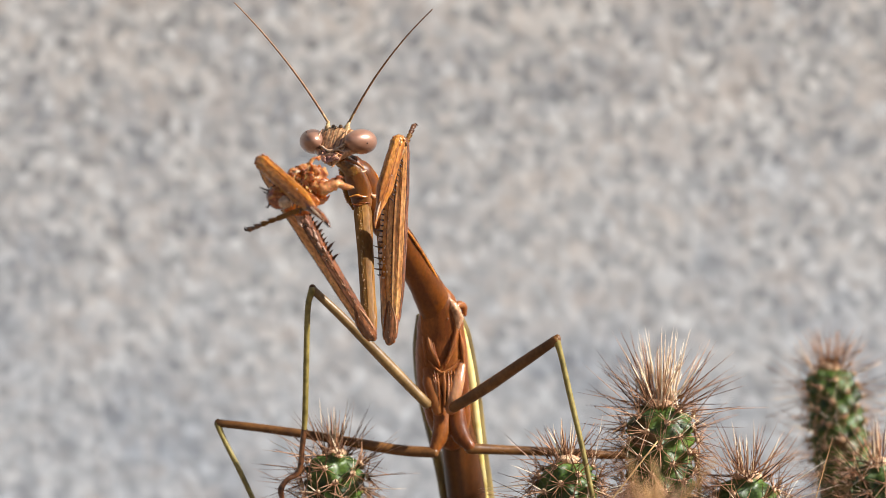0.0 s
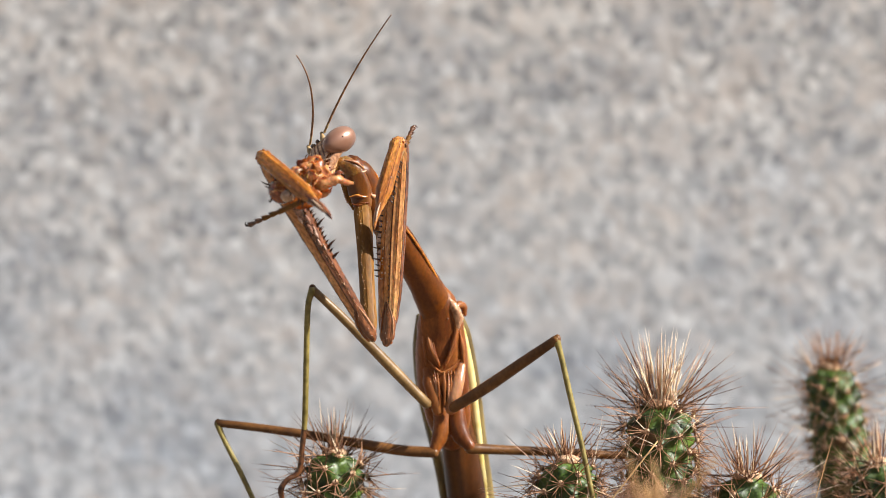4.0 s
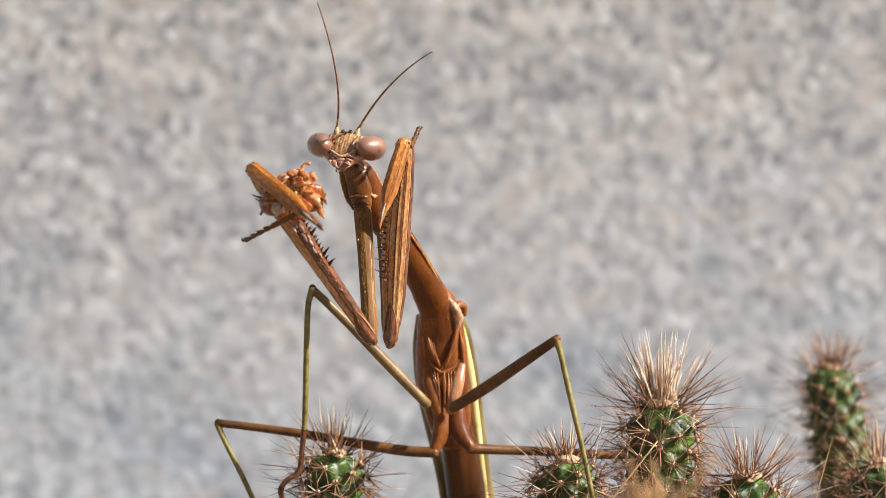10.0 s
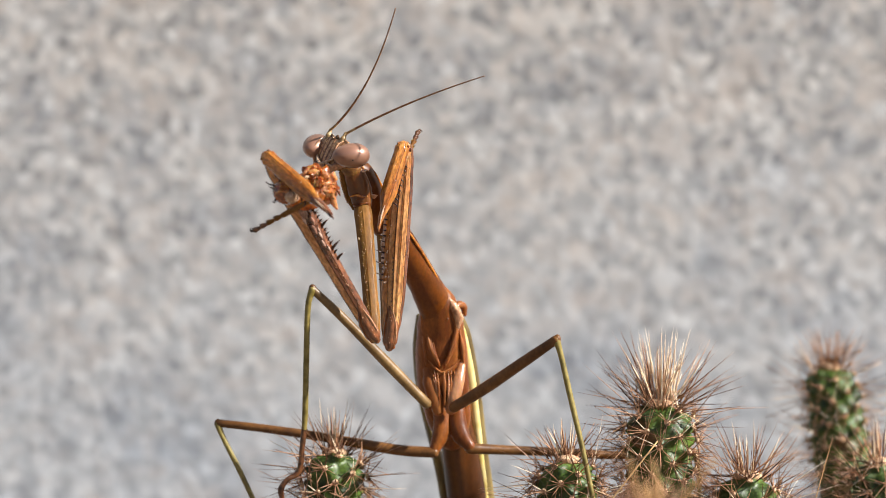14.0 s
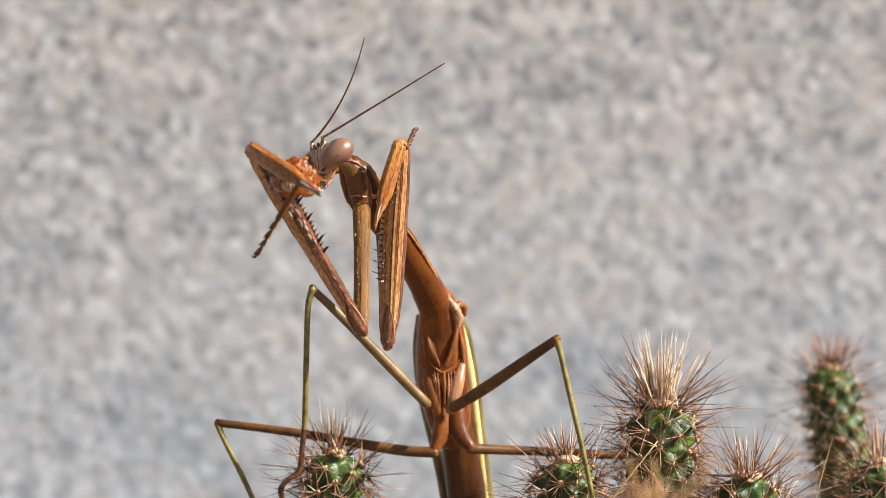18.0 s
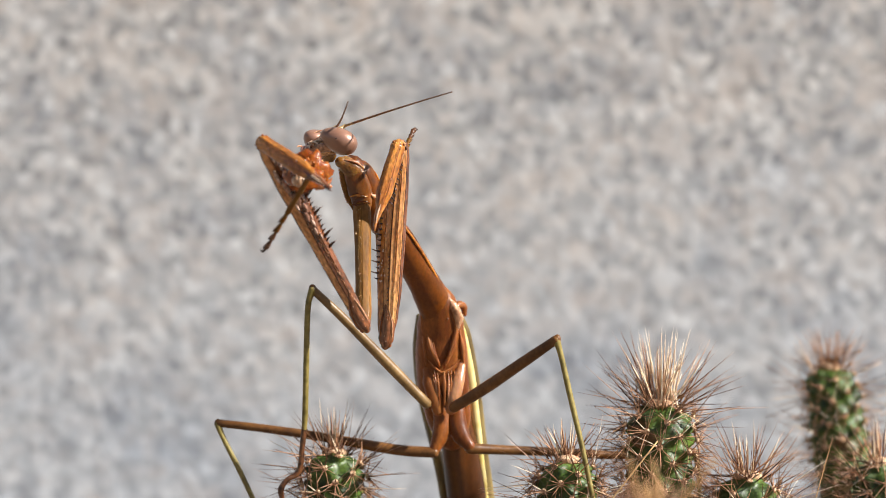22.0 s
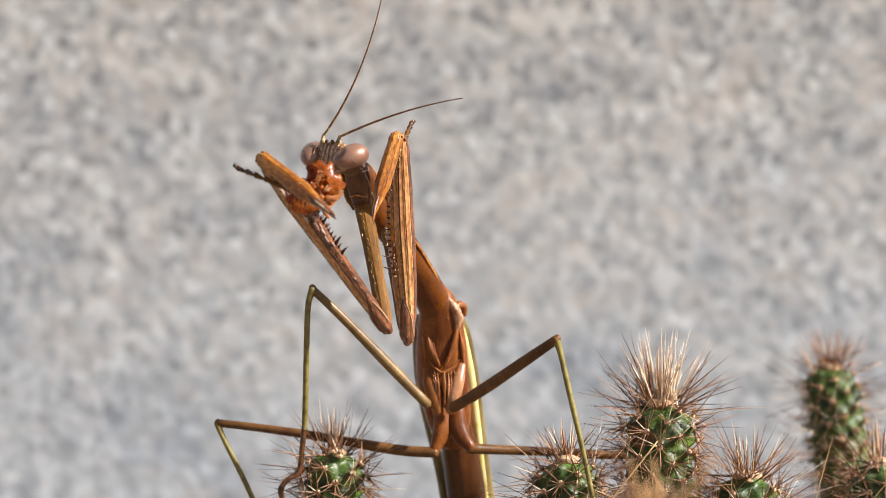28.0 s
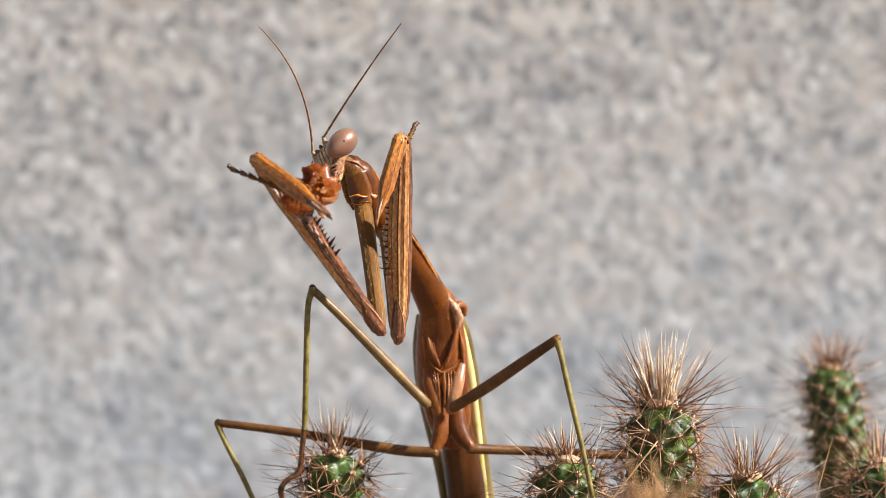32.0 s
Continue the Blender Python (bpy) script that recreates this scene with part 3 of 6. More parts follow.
for u in (-1, 1):
    for k in range(3):
        limb("breast_fold", [mm(-0.1 + u * (1.35 - 0.28 * k), 6.9 - 0.08 * k, -7.4 - 0.55 * k), mm(-0.1 + u * (1.1 - 0.24 * k), 6.74 - 0.02 * k, -8.8 - 0.4 * k), mm(-0.1 + u * (0.6 - 0.14 * k), 6.72, -10.0 - 0.2 * k), mm(-0.1 + u * 0.2, 6.86, -10.9)],
             [0.04, 0.19 - 0.03 * k, 0.15, 0.04], (RUST_PALE, RUST, RUST)[k], "raised fold of the breast", 12, lumps=0.1, seed=5 + k)
limb("breast_fold", [mm(-1.35, 7.0, -10.2), mm(-0.6, 6.75, -10.95), mm(0.0, 6.7, -11.25), mm(0.7, 6.75, -10.9), mm(1.55, 7.0, -10.1)], [0.04, 0.1, 0.13, 0.1, 0.04], RUST_PALE, "cross fold of the breast", 12, lumps=0.14, seed=7)
for k in range(3):
    for u in (-1, 1):
        limb("coxa_ridge", [mm(0.0 + u * (0.5 + 0.28 * k), 6.7 + 0.07 * k * k, -11.2 + 0.1 * k), mm(0.05 + u * (0.46 + 0.2 * k), 6.42 + 0.07 * k * k, -12.6), mm(0.1 + u * (0.36 + 0.12 * k), 6.52 + 0.06 * k * k, -14.2)],
             [0.03, (0.11, 0.05), 0.03], (RUST_PALE, PINK, RUST_PALE)[(k + (u > 0)) % 3], "fine ridge along the hip", 8, lumps=0.25, seed=20 + k)
limb("sternal_keel", [mm(0.08, 6.6, -11.2), mm(0.12, 6.45, -12.4), mm(0.15, 6.6, -14.2)], [(0.1, 0.08), (0.18, 0.1), (0.1, 0.08)], RUST_PALE, "amber keel between the hips", 12, lumps=0.05)
for x, z in ((-0.62, -6.3), (0.4, -6.35), (-0.1, -5.2), (-0.5, -3.6), (0.1, -3.4)):
    body("pit", ball(bmesh.new(), mm(x, 6.22 - (0.2 if z > -4 else 0), z), (0.1, 0.1, 0.1), rows=5, cols=8), UMBER, "dark pit in the chitin")
# soft skin of the throat and the socket of the holding leg
limb("throat", [mm(-8.35, -2.9, 7.5), mm(-7.7, -2.5, 6.4), mm(-7.3, -2.2, 5.2), mm(-7.12, -2.1, 4.3), mm(-7.0, -2.3, 3.2), mm(-6.95, -2.5, 2.2)], [(0.5, 0.4), (0.95, 0.5), (1.05, 0.55), (0.92, 0.55), (0.68, 0.4), (0.2, 0.1)], THROAT, "glossy amber skin of the throat", 22, lumps=0.02, seed=8)
limb("throat_fold", [mm(-8.6, -3.5, 7.75), mm(-7.7, -3.2, 7.6), mm(-7.1, -2.7, 7.2), mm(-6.8, -2.3, 6.85)], [0.05, 0.13, 0.1, 0.04], PINK, "pale fold of the throat", 8, lumps=0.2)
limb("throat_fold", [mm(-7.6, -3.0, 6.95), mm(-7.0, -2.7, 6.75), mm(-6.7, -2.4, 6.9)], [0.04, 0.1, 0.04], CREAM, "pale fold of the throat", 8, lumps=0.2)
limb("throat_fold", [mm(-8.2, -2.75, 4.55), mm(-7.5, -2.85, 4.7), mm(-6.9, -2.7, 4.55), mm(-6.3, -2.2, 4.75)], [0.04, 0.1, 0.12, 0.05], AMBER, "amber wrinkle above the joint", 8, lumps=0.25, seed=2)
limb("throat_fold", [mm(-8.05, -2.7, 3.95), mm(-7.4, -2.9, 3.8), mm(-6.8, -2.8, 4.0)], [0.04, 0.08, 0.04], RUST, "brown wrinkle above the joint", 8, lumps=0.25, seed=3)
limb("throat_fold", [mm(-6.5, -2.3, 4.95), mm(-6.1, -2.1, 4.6), mm(-5.8, -1.8, 4.7)], [0.06, 0.2, 0.08], PINK, "pale flap above the joint", 8, lumps=0.2, seed=4)
for k in range(15):
    u = k / 14
    c = mm(-8.99, -2.75, 7.36).lerp(mm(-8.3, -1.4, 4.12), u) + Vector((-0.1 - 0.16 * math.sin(u * 3.1), 0, 0)) * MM
    body("bead", ball(bmesh.new(), c, (0.1, 0.1, 0.12), rows=5, cols=7), TAN)
for k in range(11):
    body("bead", ball(bmesh.new(), mm(-7.01, -2.72, 6.57).lerp(mm(-6.25, -1.85, 4.91), k / 10), (0.07, 0.08, 0.06), rows=4, cols=6), CREAM)

# walking legs
limb("mid_femur", [mm(-1.44, 6.2, -14.13), mm(-4.81, 5, -10.58), mm(-8.83, 3.4, -6.35), mm(-11.67, 2.4, -3.59)], [0.46, 0.5, 0.42, 0.36], LEG_TAN, "olive-tan thigh", 12)
limb("mid_tibia", [mm(-11.67, 2.3, -3.59), mm(-12.08, 2.4, -5.26), mm(-12.26, 3, -10.08), mm(-12.4, 3.7, -14.6), mm(-12.5, 3.9, -16.2)], [0.34, 0.27, 0.27, 0.27, 0.24], LEG_OLIVE, "slender olive shin", 10)
limb("mid_tarsus", [mm(-12.49, 3.9, -16.0), mm(-12.7, 4.2, -18), mm(-13.01, 4.6, -20.06), mm(-14.09, 4.6, -20.87), mm(-14.66, 4.8, -21.81), mm(-14.29, 5.4, -23), mm(-13.02, 5.6, -23.53)], [0.25, 0.25, 0.28, 0.24, 0.28, 0.2, 0.12], FOOT, "red-brown foot", 10, lumps=0.05)
limb("mid_femur", [mm(0.92, 6, -14.43), mm(3.97, 4, -12.42), mm(7.09, 1.4, -10.11), mm(10.01, -0.8, -7.97)], [0.5, 0.55, 0.5, 0.42], LEG, "", 12)
limb("mid_tibia", [mm(9.96, -0.8, -7.92), mm(10.41, -0.8, -9.42), mm(11.25, -1, -13.14), mm(12.22, -1.4, -17.34), mm(13.18, -2, -22), mm(13.77, -2, -24.73)], [0.36, 0.25, 0.26, 0.24, 0.22, 0.2], LEG_OLIVE, "slender olive shin", 10)
limb("mid_tarsus", [mm(13.77, -2, -24.63), mm(14.11, -1.4, -25.79), mm(13.96, -0.6, -27.13)], [0.2, 0.22, 0.12], FOOT, "red-brown foot", 10)
limb("hind_femur", [mm(-0.72, 7.6, -18.62), mm(-4.35, 8, -18.39), mm(-11.63, 8.6, -17.19), mm(-17.12, 9, -16.44), mm(-20.74, 9.4, -16.05)], [0.5, 0.5, 0.42, 0.38, 0.36], LEG, "", 12)
limb("hind_tibia", [mm(-20.79, 9.4, -16.05), mm(-20.27, 9.4, -17.41), mm(-18.73, 9.6, -20.55), mm(-17.18, 9.8, -23.96), mm(-14.84, 10, -29.73)], [0.34, 0.25, 0.25, 0.24, 0.2], LEG_OLIVE, "slender olive shin", 10)
limb("hind_tarsus", [mm(-14.84, 10, -29.63), mm(-13.77, 9.6, -31.24), mm(-12.42, 8.8, -31.66)], [0.2, 0.22, 0.12], FOOT, "red-brown foot", 10)
limb("hind_femur", [mm(2.38, 7.8, -18.27), mm(6.03, 9, -18.52), mm(11.31, 10.5, -18.85), mm(16.65, 12, -19.24), mm(23.65, 13.5, -19.04)], [0.5, 0.44, 0.42, 0.4, 0.36], LEG, "", 12)
limb("hind_tibia", [mm(23.65, 13.5, -18.99), mm(23.96, 13.4, -21.15), mm(24.13, 13, -27.47)], [0.34, 0.25, 0.22], LEG_OLIVE, "slender olive shin", 10)
for x, y, d in ((553, 511, 2.4), (986, 600, -0.8), (386, 749, 9.4)):
    s = (222.3 + d) / 222.3 / 20
    body("knee", ball(bmesh.new(), mm((x - 784) * s, d, (441 - y) * s), (0.34, 0.34, 0.4), rows=8, cols=10), LEG)


# grasping legs: each piece lies along its own z axis from joint to joint, lengths in mm
COXA_LEFT, COXA_RIGHT, FEMUR_LEFT, FEMUR_RIGHT, TIBIA_LEFT, TIBIA_RIGHT, TARSUS_LEFT, TARSUS_RIGHT = 13.3, 13.05, 19.6, 17.6, 9.3, 8.2, 8.4, 5.0


def along(name, stations, mat, label, sides=16, **more):
    """stations: (height, across, deep, shift) in mm along z."""
    pts = [Vector((s[3], s[4] if len(s) > 4 else 0, s[0])) * MM for s in stations]
    return part(name, tube(bmesh.new(), pts, [(s[1], s[2]) for s in stations], sides, **more), mat, mantis, label)


def spike(parent, at, way, size, radius=0.13, mat=DARK):
    at, way = Vector(at) * MM, Vector(way).normalized()
    part("spine", cone(bmesh.new(), at, at + way * size * MM, radius, 6, way.orthogonal() * 0.04 * MM), mat, parent)


def banded(name, stations, bands, back, label, parent=None):
    """A limb along z whose front is split into lengthwise planks with grooves between.
    stations: (height, across, deep, shift) in mm; bands: (from, to, material, rise) across the front, -1 to 1."""
    mats, marks = [back], []
    for k, (u0, u1, mat, rise) in enumerate(bands):
        if mat not in mats:
            mats.append(mat)
        for f, lift in ((0.0, -0.035), (0.07, rise), (0.17, rise * 0.35), (0.5, rise * 0.1), (0.83, rise * 0.35), (0.93, rise), (1.0, -0.035)):
            marks.append((u0 + (u1 - u0) * f, lift, mats.index(mat)))
    around = [(math.pi + math.acos(max(-1, min(1, -u))), g, slot) for u, g, slot in marks]
    around = [(2 * math.pi * 1.5 - (2 * math.pi - w) - math.pi, g, slot) for w, g, slot in around]
    around += [(math.pi * 2 + math.pi * f, 0.0, 0) for f in (0.12, 0.26, 0.42, 0.58, 0.74, 0.88)]
    pts = [Vector((q[3], 0, q[0])) for q in stations]
    line, size = glide(pts, [(q[1], q[2]) for q in stations], 5)
    first, last = line[0].copy(), line[-1].copy()
    line = [first - Vector((0, 0, 0.3 * size[0][0])), *line, last + Vector((0, 0, 0.3 * size[-1][0]))]
    size = [(size[0][0] * 0.6, size[0][1] * 0.6), *size, (size[-1][0] * 0.6, size[-1][1] * 0.6)]
    rnd = random.Random(len(name) + int(stations[-1][0] * 10))
    bm = bmesh.new()
    rings = []
    for c, (a, b) in zip(line, size):
        ring = []
        for w, g, slot in around:
            k = 1 + g + rnd.uniform(-0.006, 0.006)
            ring.append(bm.verts.new((c + Vector((math.cos(w) * a * k, math.sin(w) * b * k, 0))) * MM))
        rings.append(ring)
    many = len(around)
    for r0, r1 in zip(rings, rings[1:]):
        for k in range(many):
            face = bm.faces.new((r0[k], r0[(k + 1) % many], r1[(k + 1) % many], r1[k]))
            face.material_index = around[k][2] if k < len(marks) - 1 else 0
    bm.faces.new(rings[0])
    bm.faces.new(rings[-1])
    ob = part(name, bm, mats[0], parent or mantis, label)
    for mat in mats[1:]:
        ob.data.materials.append(mat)
    return ob


def foreleg(hand, coxa_long, femur_long, tibia_long, tarsus_long):
    """hand: +1 where the spines stand on the +x side of the thigh, -1 on the other."""
    rnd = random.Random(5 + hand)

    def bead(parent, x, y, z, size, mat, tall=1.0):
        part("bead", ball(bmesh.new(), Vector((x, y, z)) * MM, (size, size * 0.8, size * tall), rows=5, cols=7), mat, parent)

    C = coxa_long
    coxa = banded("fore_coxa", [(0.2, 0.3, 0.26, 0.02), (0.8, 0.66, 0.52, 0.0), (1.8, 0.8, 0.66, 0.0), (3.4, 0.76, 0.7, -0.02), (6, 0.7, 0.66, -0.03), (9, 0.66, 0.66, 0), (C - 1.6, 0.7, 0.68, 0), (C - 0.5, 0.62, 0.58, 0), (C, 0.36, 0.34, 0)],
                  [(-1, -0.78, COXA, 0.02), (-0.78, 0.1, COXA, 0.05), (0.1, 0.42, COXA, 0.02), (0.42, 1, COXA, 0.03)], COXA, "olive-brown upper foreleg with beads, some pale as glints")
    for z, tilt in ((0.35, 0.5), (0.95, 0.25)):
        part("coxa_fold", tube(bmesh.new(), [Vector((-0.74, -0.3, z)) * MM, Vector((-0.3, -0.66, z + tilt * 0.2)) * MM, Vector((0.35, -0.68, z + tilt * 0.5)) * MM, Vector((0.76, -0.3, z + tilt)) * MM], [0.03, 0.06, 0.07, 0.03], 8, lumps=0.25, seed=int(z * 9)), SHIELD, coxa, "amber wrinkle at the joint")
    # Small tubercles; the cream ones stand in for the line of glints.
    for i in range(52):
        z = 1.5 + i * (C - 3.2) / 51
        bead(coxa, 0.26 + rnd.gauss(0, 0.09), -0.69 + rnd.uniform(-0.01, 0.04), z + rnd.uniform(-0.16, 0.16), rnd.uniform(0.025, 0.06), CREAM if i % 4 == 0 else TAN, rnd.uniform(0.7, 1.6))
    F = femur_long
    if hand > 0:
        femur = banded("fore_femur", [(0.05, 0.26, 0.24, 0), (0.9, 0.46, 0.42, 0), (2.6, 0.64, 0.55, 0.02), (F * 0.3, 0.72, 0.62, 0.03), (F * 0.45, 0.78, 0.68, 0.05), (F * 0.6, 0.92, 0.74, 0.12), (F * 0.76, 1.0, 0.76, 0.16), (F * 0.9, 0.8, 0.64, 0.06), (F, 0.52, 0.46, 0)],
                       [(-1, -0.84, MAUVE, 0.0), (-0.84, -0.18, PLANK, 0.05), (-0.18, -0.13, RUST, -0.02), (-0.13, 0.4, MAUVE, 0.07), (0.4, 0.46, UMBER, -0.02), (0.46, 1, MAUVE, 0.05)], MAUVE, "mauve-brown glossy spiny thigh of the foreleg")
    else:
        femur = banded("fore_femur", [(-0.1, 0.4, 0.36, 0), (0.8, 0.66, 0.5, 0), (2.4, 0.86, 0.6, 0.02), (5, 1.08, 0.72, -0.1), (9, 1.2, 0.82, -0.28), (13, 1.14, 0.8, -0.33), (16, 0.96, 0.7, -0.3), (F - 0.5, 0.76, 0.56, -0.22), (F + 0.1, 0.5, 0.4, -0.16), (F + 0.35, 0.2, 0.2, -0.12)],
                       [(-1, -0.5, AMBER, 0.03), (-0.5, -0.46, RUST, -0.01), (-0.46, -0.08, PLANK, 0.06), (-0.08, -0.02, UMBER, -0.03), (-0.02, 0.36, PLANK, 0.09), (0.36, 0.4, RUST, -0.01), (0.4, 0.74, PLANK, 0.06), (0.74, 0.78, RUST, -0.02), (0.78, 1, MAUVE, 0.03)], AMBER, "amber striped spiny thigh of the foreleg")
    # the joint piece overlaps the thigh as a pointed scale
    trochanter = part("trochanter", tube(bmesh.new(), [Vector((hand * 0.02, -0.1, -0.55)) * MM, Vector((hand * 0.0, -0.3, 0.3)) * MM, Vector((hand * -0.02, -0.38, 1.5)) * MM, Vector((hand * 0.16, -0.46, 2.9)) * MM, Vector((hand * 0.34, -0.52, 4.2)) * MM],
                                         [(0.34, 0.3), (0.66, 0.38), (0.64, 0.36), (0.36, 0.22), (0.03, 0.03)], 16, lumps=0.02, ridge=0.05), MAUVE, femur, "mauve-brown pointed joint scale")
    for side in (-0.36, 0.2):
        part("seam", tube(bmesh.new(), [Vector((hand * side * 0.8, -0.62 + 0.1 * abs(side), 0.0)) * MM, Vector((hand * side, -0.7 + 0.14 * abs(side), 1.4)) * MM, Vector((hand * (0.24 + side * 0.25), -0.68, 3.0)) * MM], [0.025, 0.045, 0.02], 6, lumps=0.25), UMBER, trochanter, "dark seam")
    for k in range(3):
        part("elbow_lobe", ball(bmesh.new(), Vector((hand * (-0.3 + 0.3 * k), -0.16 - 0.14 * (k % 2), -0.3 + 0.1 * k)) * MM, (0.24, 0.2, 0.26), rows=7, cols=10), MAUVE if k % 2 else RUST, trochanter, "brown knob at the elbow")
    # Raised edges; the right one is pale bronze for the light that catches it.
    for side, mat in ((-0.52, RUST), (0.5, BRONZE)):
        part("scale_edge", tube(bmesh.new(), [Vector((side * 0.9, -0.36, -0.2)) * MM, Vector((side, -0.52, 0.9)) * MM, Vector((side * 0.8 + hand * 0.08, -0.6, 2.1)) * MM, Vector((hand * 0.26 + side * 0.15, -0.6, 3.6)) * MM], [0.05, 0.1, 0.08, 0.02], 8, lumps=0.2), mat, trochanter, "glossy raised edge of the scale")
    for i in range(6):
        bead(trochanter, hand * 0.06 + rnd.uniform(-0.12, 0.12), -0.7, 0.1 + 0.45 * i + rnd.uniform(-0.1, 0.1), rnd.uniform(0.03, 0.055), BRONZE, 1.6)
    if hand > 0:
        # Bead row along the groove; cream beads paint its small highlights.
        for i in range(34):
            z = F * (0.14 + 0.0105 * i)
            bead(femur, 0.3 + rnd.gauss(0, 0.05), -0.6 - 0.006 * i, z, rnd.uniform(0.025, 0.07), (CREAM, MAUVE, BRONZE, MAUVE, UMBER)[i * 7 % 5], rnd.uniform(0.8, 2.2))
        for i in range(26):
            bead(femur, -0.42 + rnd.uniform(-0.16, 0.16), -0.56 - 0.004 * i, F * (0.12 + 0.019 * i), 0.035, UMBER)
        # Wet skin: pale patches paint the white glints, mauve ones shine by gloss.
        for z, across, wide, long in ((13.8, 0.25, 0.3, 0.7), (15.2, 0.0, 0.2, 0.9), (12.8, 0.5, 0.22, 0.5), (16.4, -0.25, 0.16, 0.7), (12.0, 0.3, 0.2, 0.5), (14.6, 0.55, 0.14, 0.5), (11.2, 0.5, 0.13, 0.4), (13.2, 0.0, 0.12, 0.4), (10.4, 0.38, 0.12, 0.4), (11.7, 0.62, 0.1, 0.3), (9.8, 0.55, 0.1, 0.35), (17.2, 0.4, 0.12, 0.8), (16.6, 0.62, 0.08, 0.6), (17.9, 0.2, 0.1, 0.5)):
            part("wet_skin", ball(bmesh.new(), Vector((across, -0.84 + 0.35 * across ** 2, z)) * MM, (wide, 0.16, long), lambda x, y, z: (x * (1 + 0.5 * noise.noise(Vector((x, y, z * 2)) * 2)), y * 0.7, z * (1 + 0.6 * noise.noise(Vector((x, y, z)) * 3))), 9, 14), WET if wide < 0.15 or z > 16 else WET_DARK, femur, "wet skin between the spines, shine partly painted in")
        for i in range(22):
            bead(femur, rnd.uniform(0.1, 0.7), -0.82 + rnd.uniform(0, 0.1), F * rnd.uniform(0.48, 0.8), rnd.uniform(0.05, 0.11), (DARK, UMBER, RUST)[i % 3], rnd.uniform(0.8, 1.8))
        for i in range(15):
            z = F * (0.455 + 0.023 * i)
            long = 1.15 if i in (1, 6, 10, 13) else 0.62
            edge = 0.68 + 0.34 * min(1, max(0, (z / F - 0.45) / 0.3))
            spike(femur, (edge + 0.02, -0.3, z), (1, -0.2, 0.45), long, 0.17 if long > 1 else 0.11)
        spike(femur, (0.66, -0.3, F * 0.425), (1, -0.2, 0.3), 0.95, 0.17)
        for i in range(7):
            spike(femur, (0.7, 0.4, F * (0.54 + 0.045 * i)), (1, 0.5, 0.2), 0.8)
    else:
        for i in range(40):
            z = F * (0.12 + 0.02 * i)
            mid = -0.02 * i if z < 9 else -0.3
            bead(femur, max(mid, -0.3) - 0.05 + rnd.uniform(-0.04, 0.04), -0.74 - 0.05 * math.sin(math.pi * z / F), z, rnd.uniform(0.04, 0.07), DARK if i % 3 else UMBER, rnd.uniform(0.9, 1.8))
        for i in range(30):
            bead(femur, 0.62 + rnd.uniform(-0.04, 0.04) - (0.3 if i > 12 else 0.0), -0.62, F * (0.14 + 0.026 * i), 0.035, UMBER, 1.4)
        # Cream beads scattered as painted glints on the inner side.
        for i in range(26):
            bead(femur, -0.78 + rnd.uniform(-0.2, 0.22), -0.7 + rnd.uniform(-0.03, 0.05), F * rnd.uniform(0.3, 0.66), rnd.uniform(0.035, 0.085), CREAM, rnd.uniform(0.8, 2.0))
        for z, across, wide, long in ((8.9, -1.34, 0.22, 0.62), (7.6, -1.22, 0.2, 0.5), (6.6, -1.1, 0.14, 0.34), (10.2, -1.2, 0.1, 0.25)):
            part("wet_skin", ball(bmesh.new(), Vector((across, -0.42, z)) * MM, (wide, 0.2, long), lambda x, y, z: (x * (1 + 0.4 * noise.noise(Vector((x, y, z * 2)) * 2)), y * 0.7, z * (1 + 0.3 * noise.noise(Vector((x, y, z)) * 3))), 9, 14), WET, femur, "wet skin between the spines, shine partly painted in")
        for i in range(13):
            z = F * (0.32 + 0.028 * i)
            long = 1.0 if i in (1, 3, 5, 8) else 0.45
            spike(femur, (-1.0 - 0.2 * min(1, z / 9), -0.5, z), (-1, -0.35, 0.3), long, 0.1)
        for i in range(9):
            part("knee_bead", ball(bmesh.new(), Vector((-0.5 + 0.05 * (i % 2), -0.62, F * (0.97 - 0.024 * i))) * MM, (0.1, 0.1, 0.16), rows=5, cols=8), UMBER if i % 2 else CREAM, femur)
    for k in range(4):
        part("knee_lobe", ball(bmesh.new(), Vector((hand * (0.42 - 0.3 * k) - (0.2 if hand < 0 else 0), -0.25 - 0.12 * (k % 2), F * (0.975 + 0.012 * (k % 2)))) * MM, (0.12, 0.16, 0.2), rows=7, cols=10), (RUST, AMBER, CREAM, UMBER)[k], femur, "brown knobs at the knee")
    L, W = tibia_long, 1.0 if hand > 0 else 0.98
    tibia = banded("fore_tibia", [(-0.4, 0.22 * W, 0.2, 0.05), (-0.12, 0.5 * W, 0.4, 0.03), (0.35, 0.68 * W, 0.5, 0), (0.9, 0.64 * W, 0.5, 0), (L * 0.3, 0.7 * W, 0.5, 0), (L * 0.55, 0.72 * W, 0.5, 0), (L * 0.68, 0.52 * W, 0.42, 0), (L * 0.76, 0.3, 0.28, 0)],
                   [(-1, -0.36, TIBIA, 0.04), (-0.36, -0.32, RUST, -0.01), (-0.32, 0.5, AMBER, 0.06), (0.5, 1, TIBIA, 0.03)], TIBIA, "golden-brown shin folded against the thigh")
    for k in range(5):
        part("knee_lobe", ball(bmesh.new(), Vector((0.46 - 0.23 * k, -0.22 - 0.1 * (k % 2), 0.0 + 0.12 * (k % 2))) * MM, (0.11, 0.16, 0.13), rows=7, cols=10), AMBER if k % 2 else RUST, tibia, "brown knobs at the knee")
